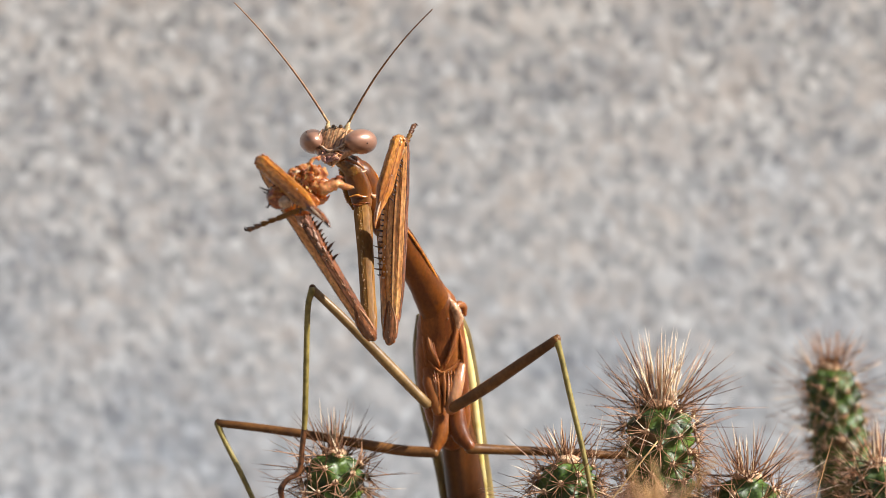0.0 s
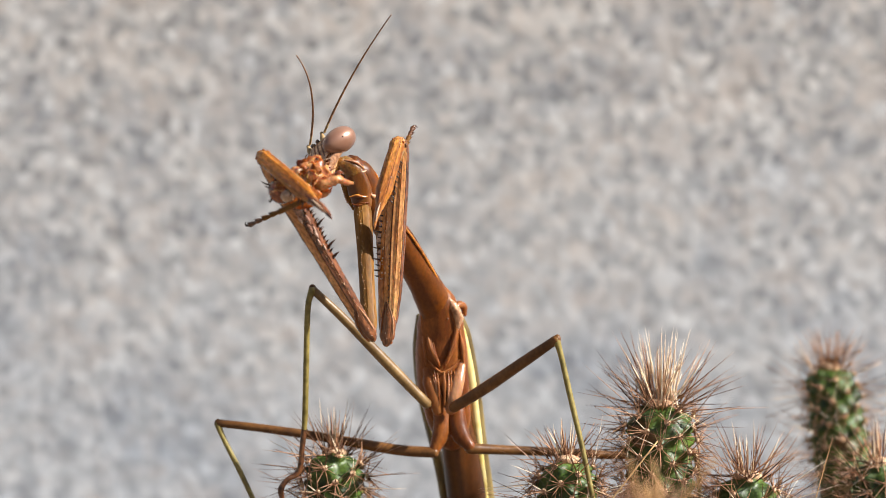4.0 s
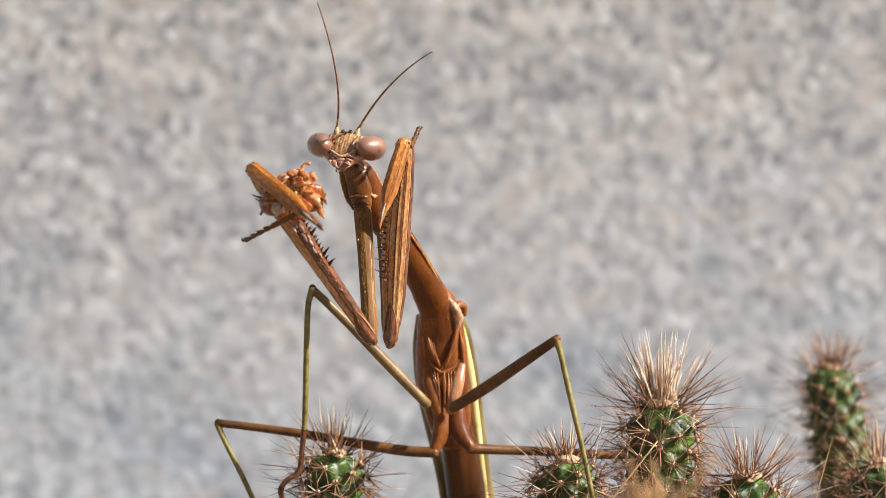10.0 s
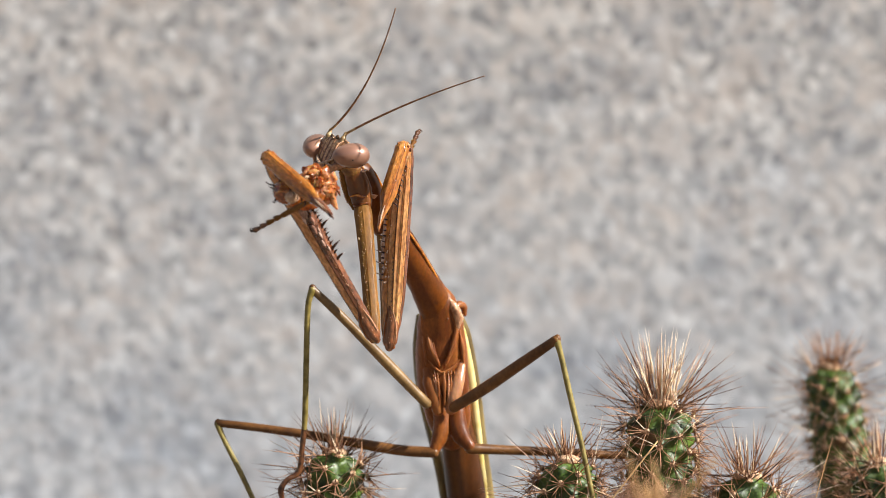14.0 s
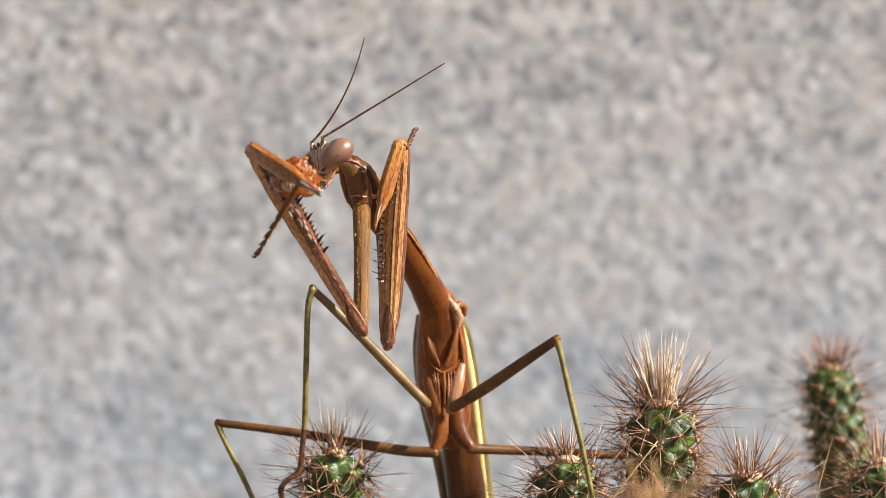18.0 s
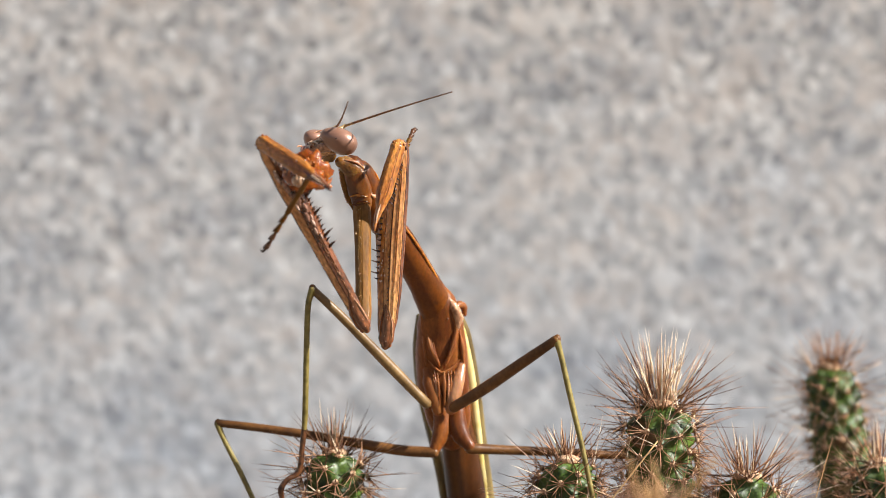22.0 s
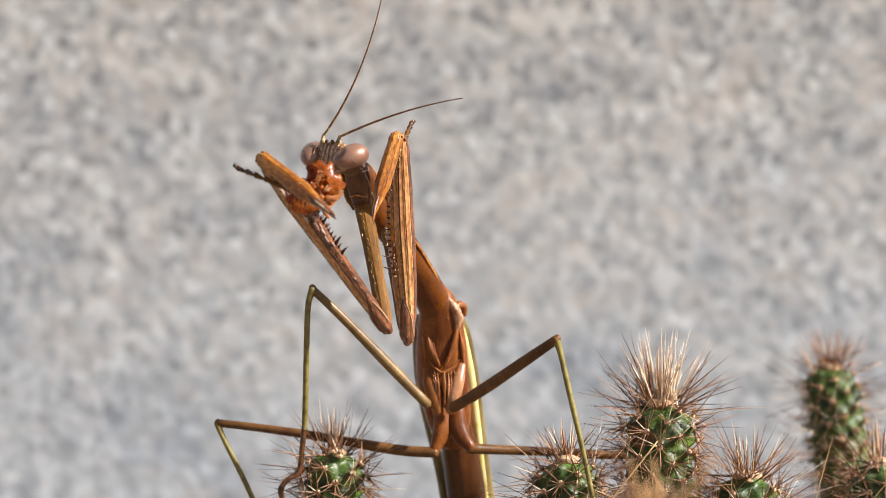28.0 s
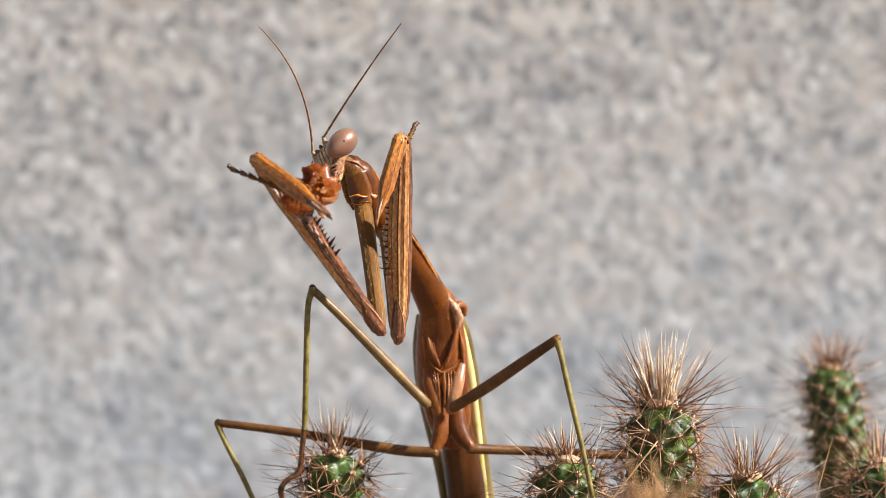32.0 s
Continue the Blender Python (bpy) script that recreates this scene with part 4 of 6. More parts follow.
    for i in range(12):
        bead(tibia, rnd.uniform(-0.45, 0.5), -0.49, L * rnd.uniform(0.05, 0.65), rnd.uniform(0.025, 0.045), RUST if i % 3 else CREAM, rnd.uniform(1, 2.5))
    claw = part("claw", tube(bmesh.new(), [Vector((hand * 0.1, -0.05, L * 0.66)) * MM, Vector((0, -0.05, L * 0.82)) * MM, Vector((hand * 0.02, 0, L * 0.93)) * MM, Vector((hand * 0.16, 0, L)) * MM],
                             [(0.42, 0.36), (0.3, 0.28), (0.2, 0.18), (0.04, 0.04)] if hand > 0 else [(0.42, 0.36), (0.26, 0.24), (0.14, 0.12), (0.03, 0.03)], 12, ridge=0.06), MAUVE if hand > 0 else AMBER, tibia, "curved glossy claw")
    # Cream strip that paints the highlight along the claw.
    part("claw_edge", tube(bmesh.new(), [Vector((hand * 0.02, -0.34, L * 0.68)) * MM, Vector((0.04, -0.3, L * 0.82)) * MM, Vector((hand * 0.06, -0.18, L * 0.92)) * MM], [0.04, 0.09, 0.03], 8), CREAM, claw, "pale strip painted as the claw's highlight")
    part("claw_tip", cone(bmesh.new(), Vector((hand * 0.06, 0, L * 0.92)) * MM, Vector((hand * 0.2, 0, L * 1.01)) * MM, 0.2 if hand > 0 else 0.1, 8), DARK if hand > 0 else RUST, claw, "dark claw point")
    for i in range(9):
        spike(tibia, (hand * 0.62 * W, 0.1, L * (0.2 + 0.055 * i)), (hand, 0.3, 0.5), 0.42 + 0.03 * i, 0.09)
    T = tarsus_long
    tarsus = along("fore_tarsus", [(0, 0.22, 0.18, 0), (T * 0.45, 0.24, 0.18, 0.02), (T * 0.5, 0.15, 0.14, 0)], COXA, "jointed brown foot")
    at = 0.48
    for i, size in enumerate((0.14, 0.12, 0.1, 0.12)):
        joint = part("foot_joint", tube(bmesh.new(), [Vector((0, 0, T * at)) * MM, Vector((0.03, 0, T * (at + size * 0.5))) * MM, Vector((0.05, 0, T * (at + size * 0.86))) * MM, Vector((0, 0, T * (at + size))) * MM],
                                        [(0.12, 0.12), (0.2, 0.17), (0.25, 0.2), (0.12, 0.12)], 8), FOOT if i > 1 else COXA, tarsus, "")
        part("joint_spur", cone(bmesh.new(), Vector((0.14, -0.08, T * (at + size * 0.8))) * MM, Vector((0.34, -0.1, T * (at + size * 1.08))) * MM, 0.1, 6), DARK, joint, "dark spur")
        at += size
    for way in (0.5, 1):
        part("foot_claw", tube(bmesh.new(), [Vector((0, 0, T * 0.95)) * MM, Vector((way * 0.18, 0, T * 1.0)) * MM, Vector((way * 0.4, 0, T * 0.985)) * MM], [0.1, 0.075, 0.03], 6), DARK, tarsus, "")
    return coxa, femur, tibia, tarsus


LEFT = foreleg(1, COXA_LEFT, FEMUR_LEFT, TIBIA_LEFT, TARSUS_LEFT)
RIGHT = foreleg(-1, COXA_RIGHT, FEMUR_RIGHT, TIBIA_RIGHT, TARSUS_RIGHT)

# head: face towards -y, eyes on x, mouth below


def skull(x, y, z):
    """A broad rounded triangle: flat striped brow, narrow muzzle, full nape that runs out behind the eyes."""
    z2 = z * 1.2 if z > 0 else z * 2.6
    span = 1.95 if z2 > -0.1 else 1.95 - 1.15 * min(1, (-z2 - 0.1) / 2.0)
    if y > 0 and z2 > -0.9:
        span += 0.42 * min(1, y * 1.6) * min(1, (z2 + 0.9) * 1.5)
    deep = (0.72 if y < 0 else 1.3) * (1 if z2 > -0.3 else 1 - 0.2 * (-z2 - 0.3))
    full = min((1 - abs(z) ** 3.2) ** 0.4 / max(1e-6, math.sqrt(1 - z * z)), 1.6) if abs(z) < 0.999 else 1
    x2, y2 = x * span * full, y * deep * full
    if y > 0 and z2 > 0:
        z2 -= 0.22 * y * y
    if y < 0 and abs(x2) < 1.15 and -1.4 < z2 < 1.12:
        fade = min(1, (1.15 - abs(x2)) * 4, (z2 + 1.4) * 3, (1.12 - z2) * 3)
        y2 -= 0.032 * fade * math.cos(2 * math.pi * (x2 - 0.08 * z2) / 0.46 + math.pi)
    return x2, y2, z2


def at(x, y, z):
    return Vector((x, y, z)) * MM


head = part("head", ball(bmesh.new(), (0, 0, 0), (1, 1, 1), skull, 72, 132), FACE, mantis, "triangular bronze head with dark face stripes")
PALPS, JAWS = [], []


def egg(x, y, z):
    k = 1 + 0.149 * y
    return x * k, y, z * k


for s in (-1, 1):
    turn = Euler((radians(27.8), 0, s * radians(-23.7))).to_matrix()
    part("compound_eye", ball(bmesh.new(), at(s * 2.19, 0.06, -0.1), (1.19, 1.7, 1.08), egg, 34, 44, turn), EYE_SKIN, head, "large dusty-rose bulging eye")
    # the pseudopupil and the rim where the eye meets the face
    spot = (Vector((0.9, -0.15, -0.38)) if s > 0 else Vector((-0.62, -0.45, 0.62))).normalized()
    spot = turn @ Vector((spot.x * 1.19 * (1 + 0.149 * spot.y), spot.y * 1.7, spot.z * 1.08 * (1 + 0.149 * spot.y)))
    part("eye_spot", ball(bmesh.new(), at(s * 2.19, 0.06, -0.1) + spot * MM, (0.07, 0.07, 0.07), rows=6, cols=10), DARK, head, "small black spot in the eye")
    part("eye_rim", tube(bmesh.new(), [at(s * 1.22, -0.5, 0.86), at(s * 1.2, -0.86, 0.4), at(s * 1.26, -1.02, -0.2), at(s * 1.45, -0.98, -0.75), at(s * 1.75, -0.7, -1.1)], [0.03, 0.05, 0.06, 0.05, 0.03], 8, lumps=0.1), BRONZE, head, "pale bronze rim of the eye")
    part("gena", tube(bmesh.new(), [at(s * 1.95, 0.25, -0.9), at(s * 1.4, 0.0, -1.25), at(s * 0.95, -0.16, -1.7), at(s * 0.62, -0.25, -2.2)], [(0.16, 0.36), (0.26, 0.44), (0.28, 0.4), (0.16, 0.28)], 14, lumps=0.03), BRONZE, head, "bronze cheek plate under the eye")
    part("antenna_socket", tube(bmesh.new(), [at(s * 0.88, -0.3, 0.7), at(s * 0.92, -0.4, 1.08), at(s * 0.95, -0.42, 1.32), at(s * 0.97, -0.42, 1.62)], [0.3, 0.27, 0.17, 0.15], 12, lumps=0.05), SCAPE, head, "yellowish antenna root")
    JAWS.append(part("mandible", tube(bmesh.new(), [at(s * 0.6, -0.35, -1.9), at(s * 0.48, -0.5, -2.35), at(s * 0.1, -0.47, -2.7)], [0.28, 0.24, 0.08], 10), MOUTH, head, "dark pink jaw"))
    PALPS.append(part("palp", tube(bmesh.new(), [at(s * 0.65, -0.35, -2.0), at(s * 0.85, -0.6, -2.2), at(s * 0.78, -0.78, -2.5), at(s * 0.55, -0.8, -2.7)], [0.06, 0.085, 0.07, 0.045], 8), PINK, head, "pale feeler beside the mouth"))
    PALPS.append(part("palp", tube(bmesh.new(), [at(s * 0.3, -0.15, -2.4), at(s * 0.34, -0.34, -2.7), at(s * 0.18, -0.4, -2.85)], [0.06, 0.07, 0.04], 8), PINK, head, "pale feeler beside the mouth"))
    part("ocellus", ball(bmesh.new(), at(s * 0.33, -0.55, 1.06), (0.2, 0.16, 0.2), rows=8, cols=10), OCELLUS, head, "small glassy amber simple eye")
part("ocellus", ball(bmesh.new(), at(0, -0.7, 0.84), (0.14, 0.12, 0.14), rows=8, cols=10), OCELLUS, head, "small glassy amber simple eye")
part("frontal_shield", tube(bmesh.new(), [at(-1.15, -0.5, -0.85), at(-0.7, -0.7, -1.25), at(0, -0.78, -1.66), at(0.7, -0.7, -1.25), at(1.15, -0.5, -0.85)], [0.05, 0.11, 0.14, 0.12, 0.07], 8, lumps=0.1), CREAM, head, "pale bronze ridge across the face")
for k, (x, z, dx, dz, thick, mat) in enumerate(((-0.85, -1.55, 0.7, -0.4, 0.11, MOUTH), (0.3, -1.5, 0.95, -0.1, 0.12, CREAM), (0.3, -1.85, 0.8, -0.1, 0.12, PINK), (0.2, -2.25, 0.75, -0.15, 0.12, MOUTH), (0.45, -2.05, 0.55, -0.3, 0.09, CREAM), (-0.65, -2.1, 0.5, -0.35, 0.1, PINK), (0.75, -0.95, 0.6, 0.1, 0.11, CREAM), (-1.1, -1.0, 0.6, -0.3, 0.1, CREAM))):
    part("mouth_strand", tube(bmesh.new(), [at(x, -0.5, z), at(x + dx * 0.45, -0.78 + 0.02 * k, z + dz * 0.35), at(x + dx, -0.55, z + dz)], [thick * 0.7, thick, thick * 0.5], 8, lumps=0.14, seed=k), mat, head, "pale pink strand of the mouthparts" if mat is not CREAM else "pale glossy fold of the face")
part("mouth_cavity", ball(bmesh.new(), at(0.05, -0.45, -2.05), (0.7, 0.2, 0.5), rows=8, cols=14), PREY_HEAD, head, "dark red mouth opening")
part("clypeus", ball(bmesh.new(), at(0, -0.58, -1.9), (0.52, 0.2, 0.2), rows=10, cols=16), BRONZE, head, "glossy bronze face plate")
part("labrum", ball(bmesh.new(), at(0.0, -0.52, -2.25), (0.42, 0.2, 0.36), lambda x, y, z: (x * (1 - 0.2 * z), y, z * (1 + 0.1 * math.cos(6 * x))), 12, 18), MOUTH, head, "glossy pinkish upper lip")
part("neck", tube(bmesh.new(), [at(0, 0.3, -0.4), at(0, 0.8, -0.65), at(0.0, 1.2, -0.85)], [0.8, 0.76, 0.7], 14), NECK, head, "soft amber-brown neck")

# antennae: chains of stiff pieces
FEELER_LONG, FEELER_PIECES = 14.2, 15


def antenna():
    root = tagged(new("antenna"), "long thin jointed brown antenna")
    root.parent = mantis
    size = FEELER_LONG / FEELER_PIECES
    out = []
    for i in range(FEELER_PIECES):
        r0, r1 = 0.112 - 0.0042 * i, 0.112 - 0.0042 * (i + 1)
        bm = bmesh.new()
        rings = 5
        pts = [Vector((0, 0, size * k / rings)) * MM for k in range(rings + 1)]
        tube(bm, pts, [(r0 + (r1 - r0) * k / rings) * (1.08 if k % 2 else 0.92) for k in range(rings + 1)], 6, 1)
        out.append(part("segment", bm, SCAPE if i == 0 else ANTENNA, root, ""))
    return out


FEELERS = antenna(), antenna()

# ---- the prey: built round the knee of the holding shin, x right, z up ----
prey = tagged(new("insect_prey"), "half-eaten orange-brown insect held in the foreleg spines", "insect")


def morsel(name, at, size, mat, label, seed, rough=0.2, rows=30, cols=44):
    rnd = random.Random(seed)
    shift = Vector((rnd.uniform(0, 9), rnd.uniform(0, 9), rnd.uniform(0, 9)))

    def lump(x, y, z):
        p = Vector((x, y, z))
        k = 1 + rough * noise.noise(p * 1.7 + shift) * 2 + rough * 1.5 * (0.25 - abs(noise.noise(p * 1.5 + shift))) + rough * 0.9 * (0.2 - abs(noise.noise(p * 4.0 + shift)))
        return x * k, y * k, z * k
    return part(name, ball(bmesh.new(), Vector(at) * MM, size, lump, rows, cols), mat, prey, label)


def flap(name, at, size, turn, mat, label, seed, bow=0.5, thick=0.09, parent=None):
    """A torn curved sheet of skin with ragged edges; size: half width and half height in mm."""
    shift = Vector((seed * 1.37, seed * 2.11, seed * 0.73))
    cols, rows = 13, 11
    spin = Euler([radians(a) for a in turn]).to_matrix()
    bm = bmesh.new()
    layers = []
    for side in (-1, 1):
        grid = []
        for j in range(rows):
            line = []
            for i in range(cols):
                u, v = 2 * i / (cols - 1) - 1, 2 * j / (rows - 1) - 1
                ragged = 1 + 0.32 * noise.noise(Vector((u * 2.0, v * 2.0, 0)) + shift) * max(abs(u), abs(v)) + 0.13 * noise.noise(Vector((u * 5, v * 5, 3)) + shift) * max(abs(u), abs(v)) ** 2
                rim = math.sqrt(max(1e-6, 1 - 0.35 * u * u * v * v * 2))
                x, z = u * ragged * rim * size[0], v * ragged * rim * size[1]
                y = bow * (u * u * size[0] + 0.6 * v * v * size[1]) + 0.28 * noise.noise(Vector((x * 1.6, z * 1.6, 0)) + shift) + 0.1 * noise.noise(Vector((x * 4, z * 4, 5)) + shift)
                y += side * thick * (1 - 0.6 * max(abs(u), abs(v)) ** 3)
                line.append(bm.verts.new(Vector(at) * MM + spin @ Vector((x, y, z)) * MM))
            grid.append(line)
        layers.append(grid)
        for j in range(rows - 1):
            for i in range(cols - 1):
                bm.faces.new((grid[j][i], grid[j][i + 1], grid[j + 1][i + 1], grid[j + 1][i]))
    low, high = layers
    rim = [(0, i) for i in range(cols)] + [(j, cols - 1) for j in range(1, rows)] + [(rows - 1, i) for i in range(cols - 2, -1, -1)] + [(j, 0) for j in range(rows - 2, 0, -1)]
    for (j, i), (n, m) in zip(rim, rim[1:] + rim[:1]):
        bm.faces.new((low[j][i], low[n][m], high[n][m], high[j][i]))
    return part(name, bm, mat, parent or prey, label)


prey_head = part("prey_head", ball(bmesh.new(), (0, 0, 0), (1.24, 1.1, 1.06), lambda x, y, z: (x * (1 + 0.05 * z), y, z * (1 - 0.08 * x)), 18, 26), PREY_HEAD, prey, "shiny brown striped head")
for i in range(5):
    part("stripe", tube(bmesh.new(), [Vector((-1.0 + 0.06 * i, -0.55, -0.25 + 0.22 * i)) * MM, Vector((-0.6 + 0.1 * i, -0.95, 0.02 + 0.2 * i)) * MM, Vector((-0.1 + 0.05 * i, -1.1 + 0.06 * i, 0.0 + 0.2 * i)) * MM, Vector((0.3 - 0.02 * i, -1.0 + 0.05 * i, -0.1 + 0.16 * i)) * MM], [0.04, 0.1, 0.11, 0.04], 8, lumps=0.12, seed=i), (AMBER, RUST)[i % 2], prey_head, "pale curved ridge")
part("prey_eye", ball(bmesh.new(), at(0.42, -0.88, -0.42), (0.62, 0.5, 0.55), rows=12, cols=18), CREAM, prey_head, "glossy cream bulge")
for i, (x, z) in enumerate(((-1.75, 0.62), (-1.5, 0.3), (-1.2, -0.9))):
    part("prey_bristle", tube(bmesh.new(), [Vector((-0.95, -0.3, z * 0.7)) * MM, Vector((x * 0.85, -0.4, z)) * MM, Vector((x, -0.35, z + 0.14)) * MM], [0.1, 0.06, 0.03], 6), DARK, prey_head, "thin dark leg")
prey_bag = morsel("prey_membrane", (0, 0, 0), (1.5, 0.35, 1.0), SHELL, "amber translucent membrane", 12, 0.08)
FLESH = [
    morsel("prey_thorax", (3.3, 1.6, -1.35), (0.95, 0.75, 0.8), PREY, "moist orange torn flesh", 3, 0.3),
    morsel("prey_flesh", (4.1, 1.5, -1.1), (0.7, 0.7, 0.62), PREY, "moist orange torn flesh", 4, 0.34),
    morsel("prey_flesh", (3.0, 1.5, -2.3), (0.9, 0.7, 0.8), PREY_HEAD, "dark amber flesh", 7, 0.3),
    morsel("prey_flesh", (4.5, 1.4, -1.9), (0.62, 0.6, 0.6), PREY, "moist orange torn flesh", 9, 0.34),
]
rnd = random.Random(31)
for i in range(9):
    a, b = i * 2.4, math.sqrt((i + 0.5) / 9)
    c = (3.75 + 1.35 * math.cos(a) * b, 0.95 + 0.3 * rnd.random() - 0.25 * (1 - b), -1.35 + 0.95 * math.sin(a) * b)
    FLESH.append(flap("prey_shred", c, (rnd.uniform(0.45, 0.75), rnd.uniform(0.3, 0.55)), (rnd.uniform(-35, 35), rnd.uniform(-80, 80), rnd.uniform(-45, 45)), (PREY, SHELL, PREY, RUST_PALE)[i % 4], "torn shred of flesh", i + 2, rnd.uniform(-0.7, 0.9), 0.06))
for i in range(8):
    a, b = rnd.uniform(0, 6.28), rnd.uniform(0.3, 1)
    c = Vector((3.8 + 1.3 * math.cos(a) * b, 0.7 + 0.4 * rnd.random(), -1.4 + 1.0 * math.sin(a) * b))
    d = Vector((rnd.uniform(-0.6, 0.6), rnd.uniform(-0.35, 0.1), rnd.uniform(-0.4, 0.6)))
    FLESH.append(part("prey_strand", tube(bmesh.new(), [c * MM, (c + d * 0.6 + Vector((0.1, -0.12, 0.1))) * MM, (c + d) * MM], [rnd.uniform(0.06, 0.12), (rnd.uniform(0.06, 0.13), 0.08), 0.03], 8, lumps=0.12, seed=i), (PREY, RUST_PALE, SHELL, CREAM)[i % 4], prey, "torn strand of flesh"))
# hollow amber shell, laid bare once the softer flesh is gone
prey_shell = flap("prey_shell", (0, 0, 0), (1.4, 1.7), (10, -32, -20), SHELL, "hollow amber shell of the prey's body", 40, 0.55, 0.12)
for i in range(9):
    a = i * 2.4
    flap("shell_tatter", (0.75 * math.cos(a) * (0.4 + 0.08 * i), -0.16 - 0.08 * (i % 3), 0.95 * math.sin(a) * (0.4 + 0.08 * i)), (rnd.uniform(0.25, 0.5), rnd.uniform(0.2, 0.4)), (rnd.uniform(-30, 30), rnd.uniform(-80, 80), rnd.uniform(-40, 40)), (SHELL, PREY, SHELL, RUST_PALE)[i % 4], "torn edge of the shell", i + 60, rnd.uniform(-0.6, 0.8), 0.06, prey_shell)
part("shell_hook", tube(bmesh.new(), [at(0.3, -0.2, -1.3), at(0.95, -0.3, -1.35), at(1.45, -0.3, -1.1), at(1.75, -0.28, -0.75)], [(0.3, 0.14), (0.26, 0.12), (0.16, 0.09), 0.04], 9, lumps=0.08), PREY, prey_shell, "pointed orange hook")
prey_leg = part("prey_leg", tube(bmesh.new(), [Vector((-1.0, 0, -0.3)) * MM, Vector((-0.4, 0, -0.12)) * MM, Vector((0.2, 0, 0.16)) * MM, Vector((0.7, 0, 0.12)) * MM],
                                 [0.52, 0.48, 0.5, 0.3], 14, lumps=0.1, seed=3, ridge=0.08), PREY, prey, "torn orange leg stump")
part("prey_joint", tube(bmesh.new(), [Vector((0.2, -0.2, 0.5)) * MM, Vector((0.42, -0.28, 0.72)) * MM, Vector((0.85, -0.1, 0.66)) * MM], [0.14, 0.15, 0.05], 9, lumps=0.15), PREY_HEAD, prey_leg, "dark brown joint")
part("prey_foot", tube(bmesh.new(), [Vector((0.6, 0, 0.1)) * MM, Vector((1.1, 0, -0.06)) * MM, Vector((1.7, 0, -0.1)) * MM], [(0.3, 0.24), (0.26, 0.18), (0.1, 0.05)], 9, lumps=0.1), PREY, prey_leg, "pale yellow torn end")
prey_wing = part("prey_stub", tube(bmesh.new(), [Vector((-0.5, 0, -0.7)) * MM, Vector((-0.25, 0, -0.1)) * MM, Vector((0.1, 0, 0.2)) * MM, Vector((0.42, 0, 0.12)) * MM], [0.22, 0.16, 0.12, 0.16], 9, lumps=0.14), PREY, prey, "torn orange limb stub")


# ---- movement ----
def mpose(x, y, z, rx, ry, rz):
    """A pose under the mantis from millimetres and degrees."""
    p = mm(x, y, z) - BASE
    return pose(p.x, p.y, p.z, rx, ry, rz)


def sight(p, y):
    """The place p of the picture plane, carried along its line of sight to the depth y (mm)."""
    return p[0] * (1 + y / 222.3), p[1] * (1 + y / 222.3)


def reach(a, b, size, way):
    """The place above or below the picture plane at which a piece of that length from a ends, over the plane place b."""
    y = a.y
    for i in range(8):
        dx, dz = sight(b, y)[0] - a.x, sight(b, y)[1] - a.z
        flat = math.hypot(dx, dz)
        y = a.y + way * math.sqrt(max(0, size * size - flat * flat))
    k = min(1, size / flat)
    return Vector((a.x + dx * k, y, a.z + dz * k))


def stick(a, b):
    """The pose under the mantis of a piece that lies from a towards b (mm)."""
    z = (b - a).normalized()
    x = Vector((0, 1, 0)).cross(z).normalized()
    y = z.cross(x)
    m = Matrix((x, y, z)).transposed().to_4x4()
    return Matrix.Translation(mm(*a) - BASE) @ m


def feeler_chain(base, mid, tip):
    """Poses of an antenna's pieces along a bow from base over mid to tip; the far end comes nearer when the bow looks short."""
    def bow(depth):
        far, half = sight(tip, base.y + depth), sight(mid, base.y + depth * 0.4)
        t = Vector((far[0], base.y + depth, far[1]))
        c = Vector((2 * half[0] - (base.x + far[0]) / 2, base.y + depth * 0.35, 2 * half[1] - (base.z + far[1]) / 2))
        pts = [base * (1 - u) ** 2 + c * 2 * u * (1 - u) + t * u * u for u in [k / 60 for k in range(61)]]
        lens = [0]
        for p, q in zip(pts, pts[1:]):
            lens.append(lens[-1] + (q - p).length)
        return pts, lens
    lo, hi = 0.0, -14.0
    for k in range(14):
        half = (lo + hi) / 2
        if bow(half)[1][-1] < FEELER_LONG:
            lo = half
        else:
            hi = half
    pts, lens = bow(lo)
    marks = []
    for i in range(FEELER_PIECES + 1):
        s = FEELER_LONG * i / FEELER_PIECES
        if s >= lens[-1]:
            marks.append(pts[-1] + (pts[-1] - pts[-2]).normalized() * (s - lens[-1]))
        else:
            k = max(j for j in range(61) if lens[j] <= s)
            k = min(k, 59)
            marks.append(pts[k].lerp(pts[k + 1], (s - lens[k]) / (lens[k + 1] - lens[k])))
    return [stick(a, b) for a, b in zip(marks, marks[1:])]


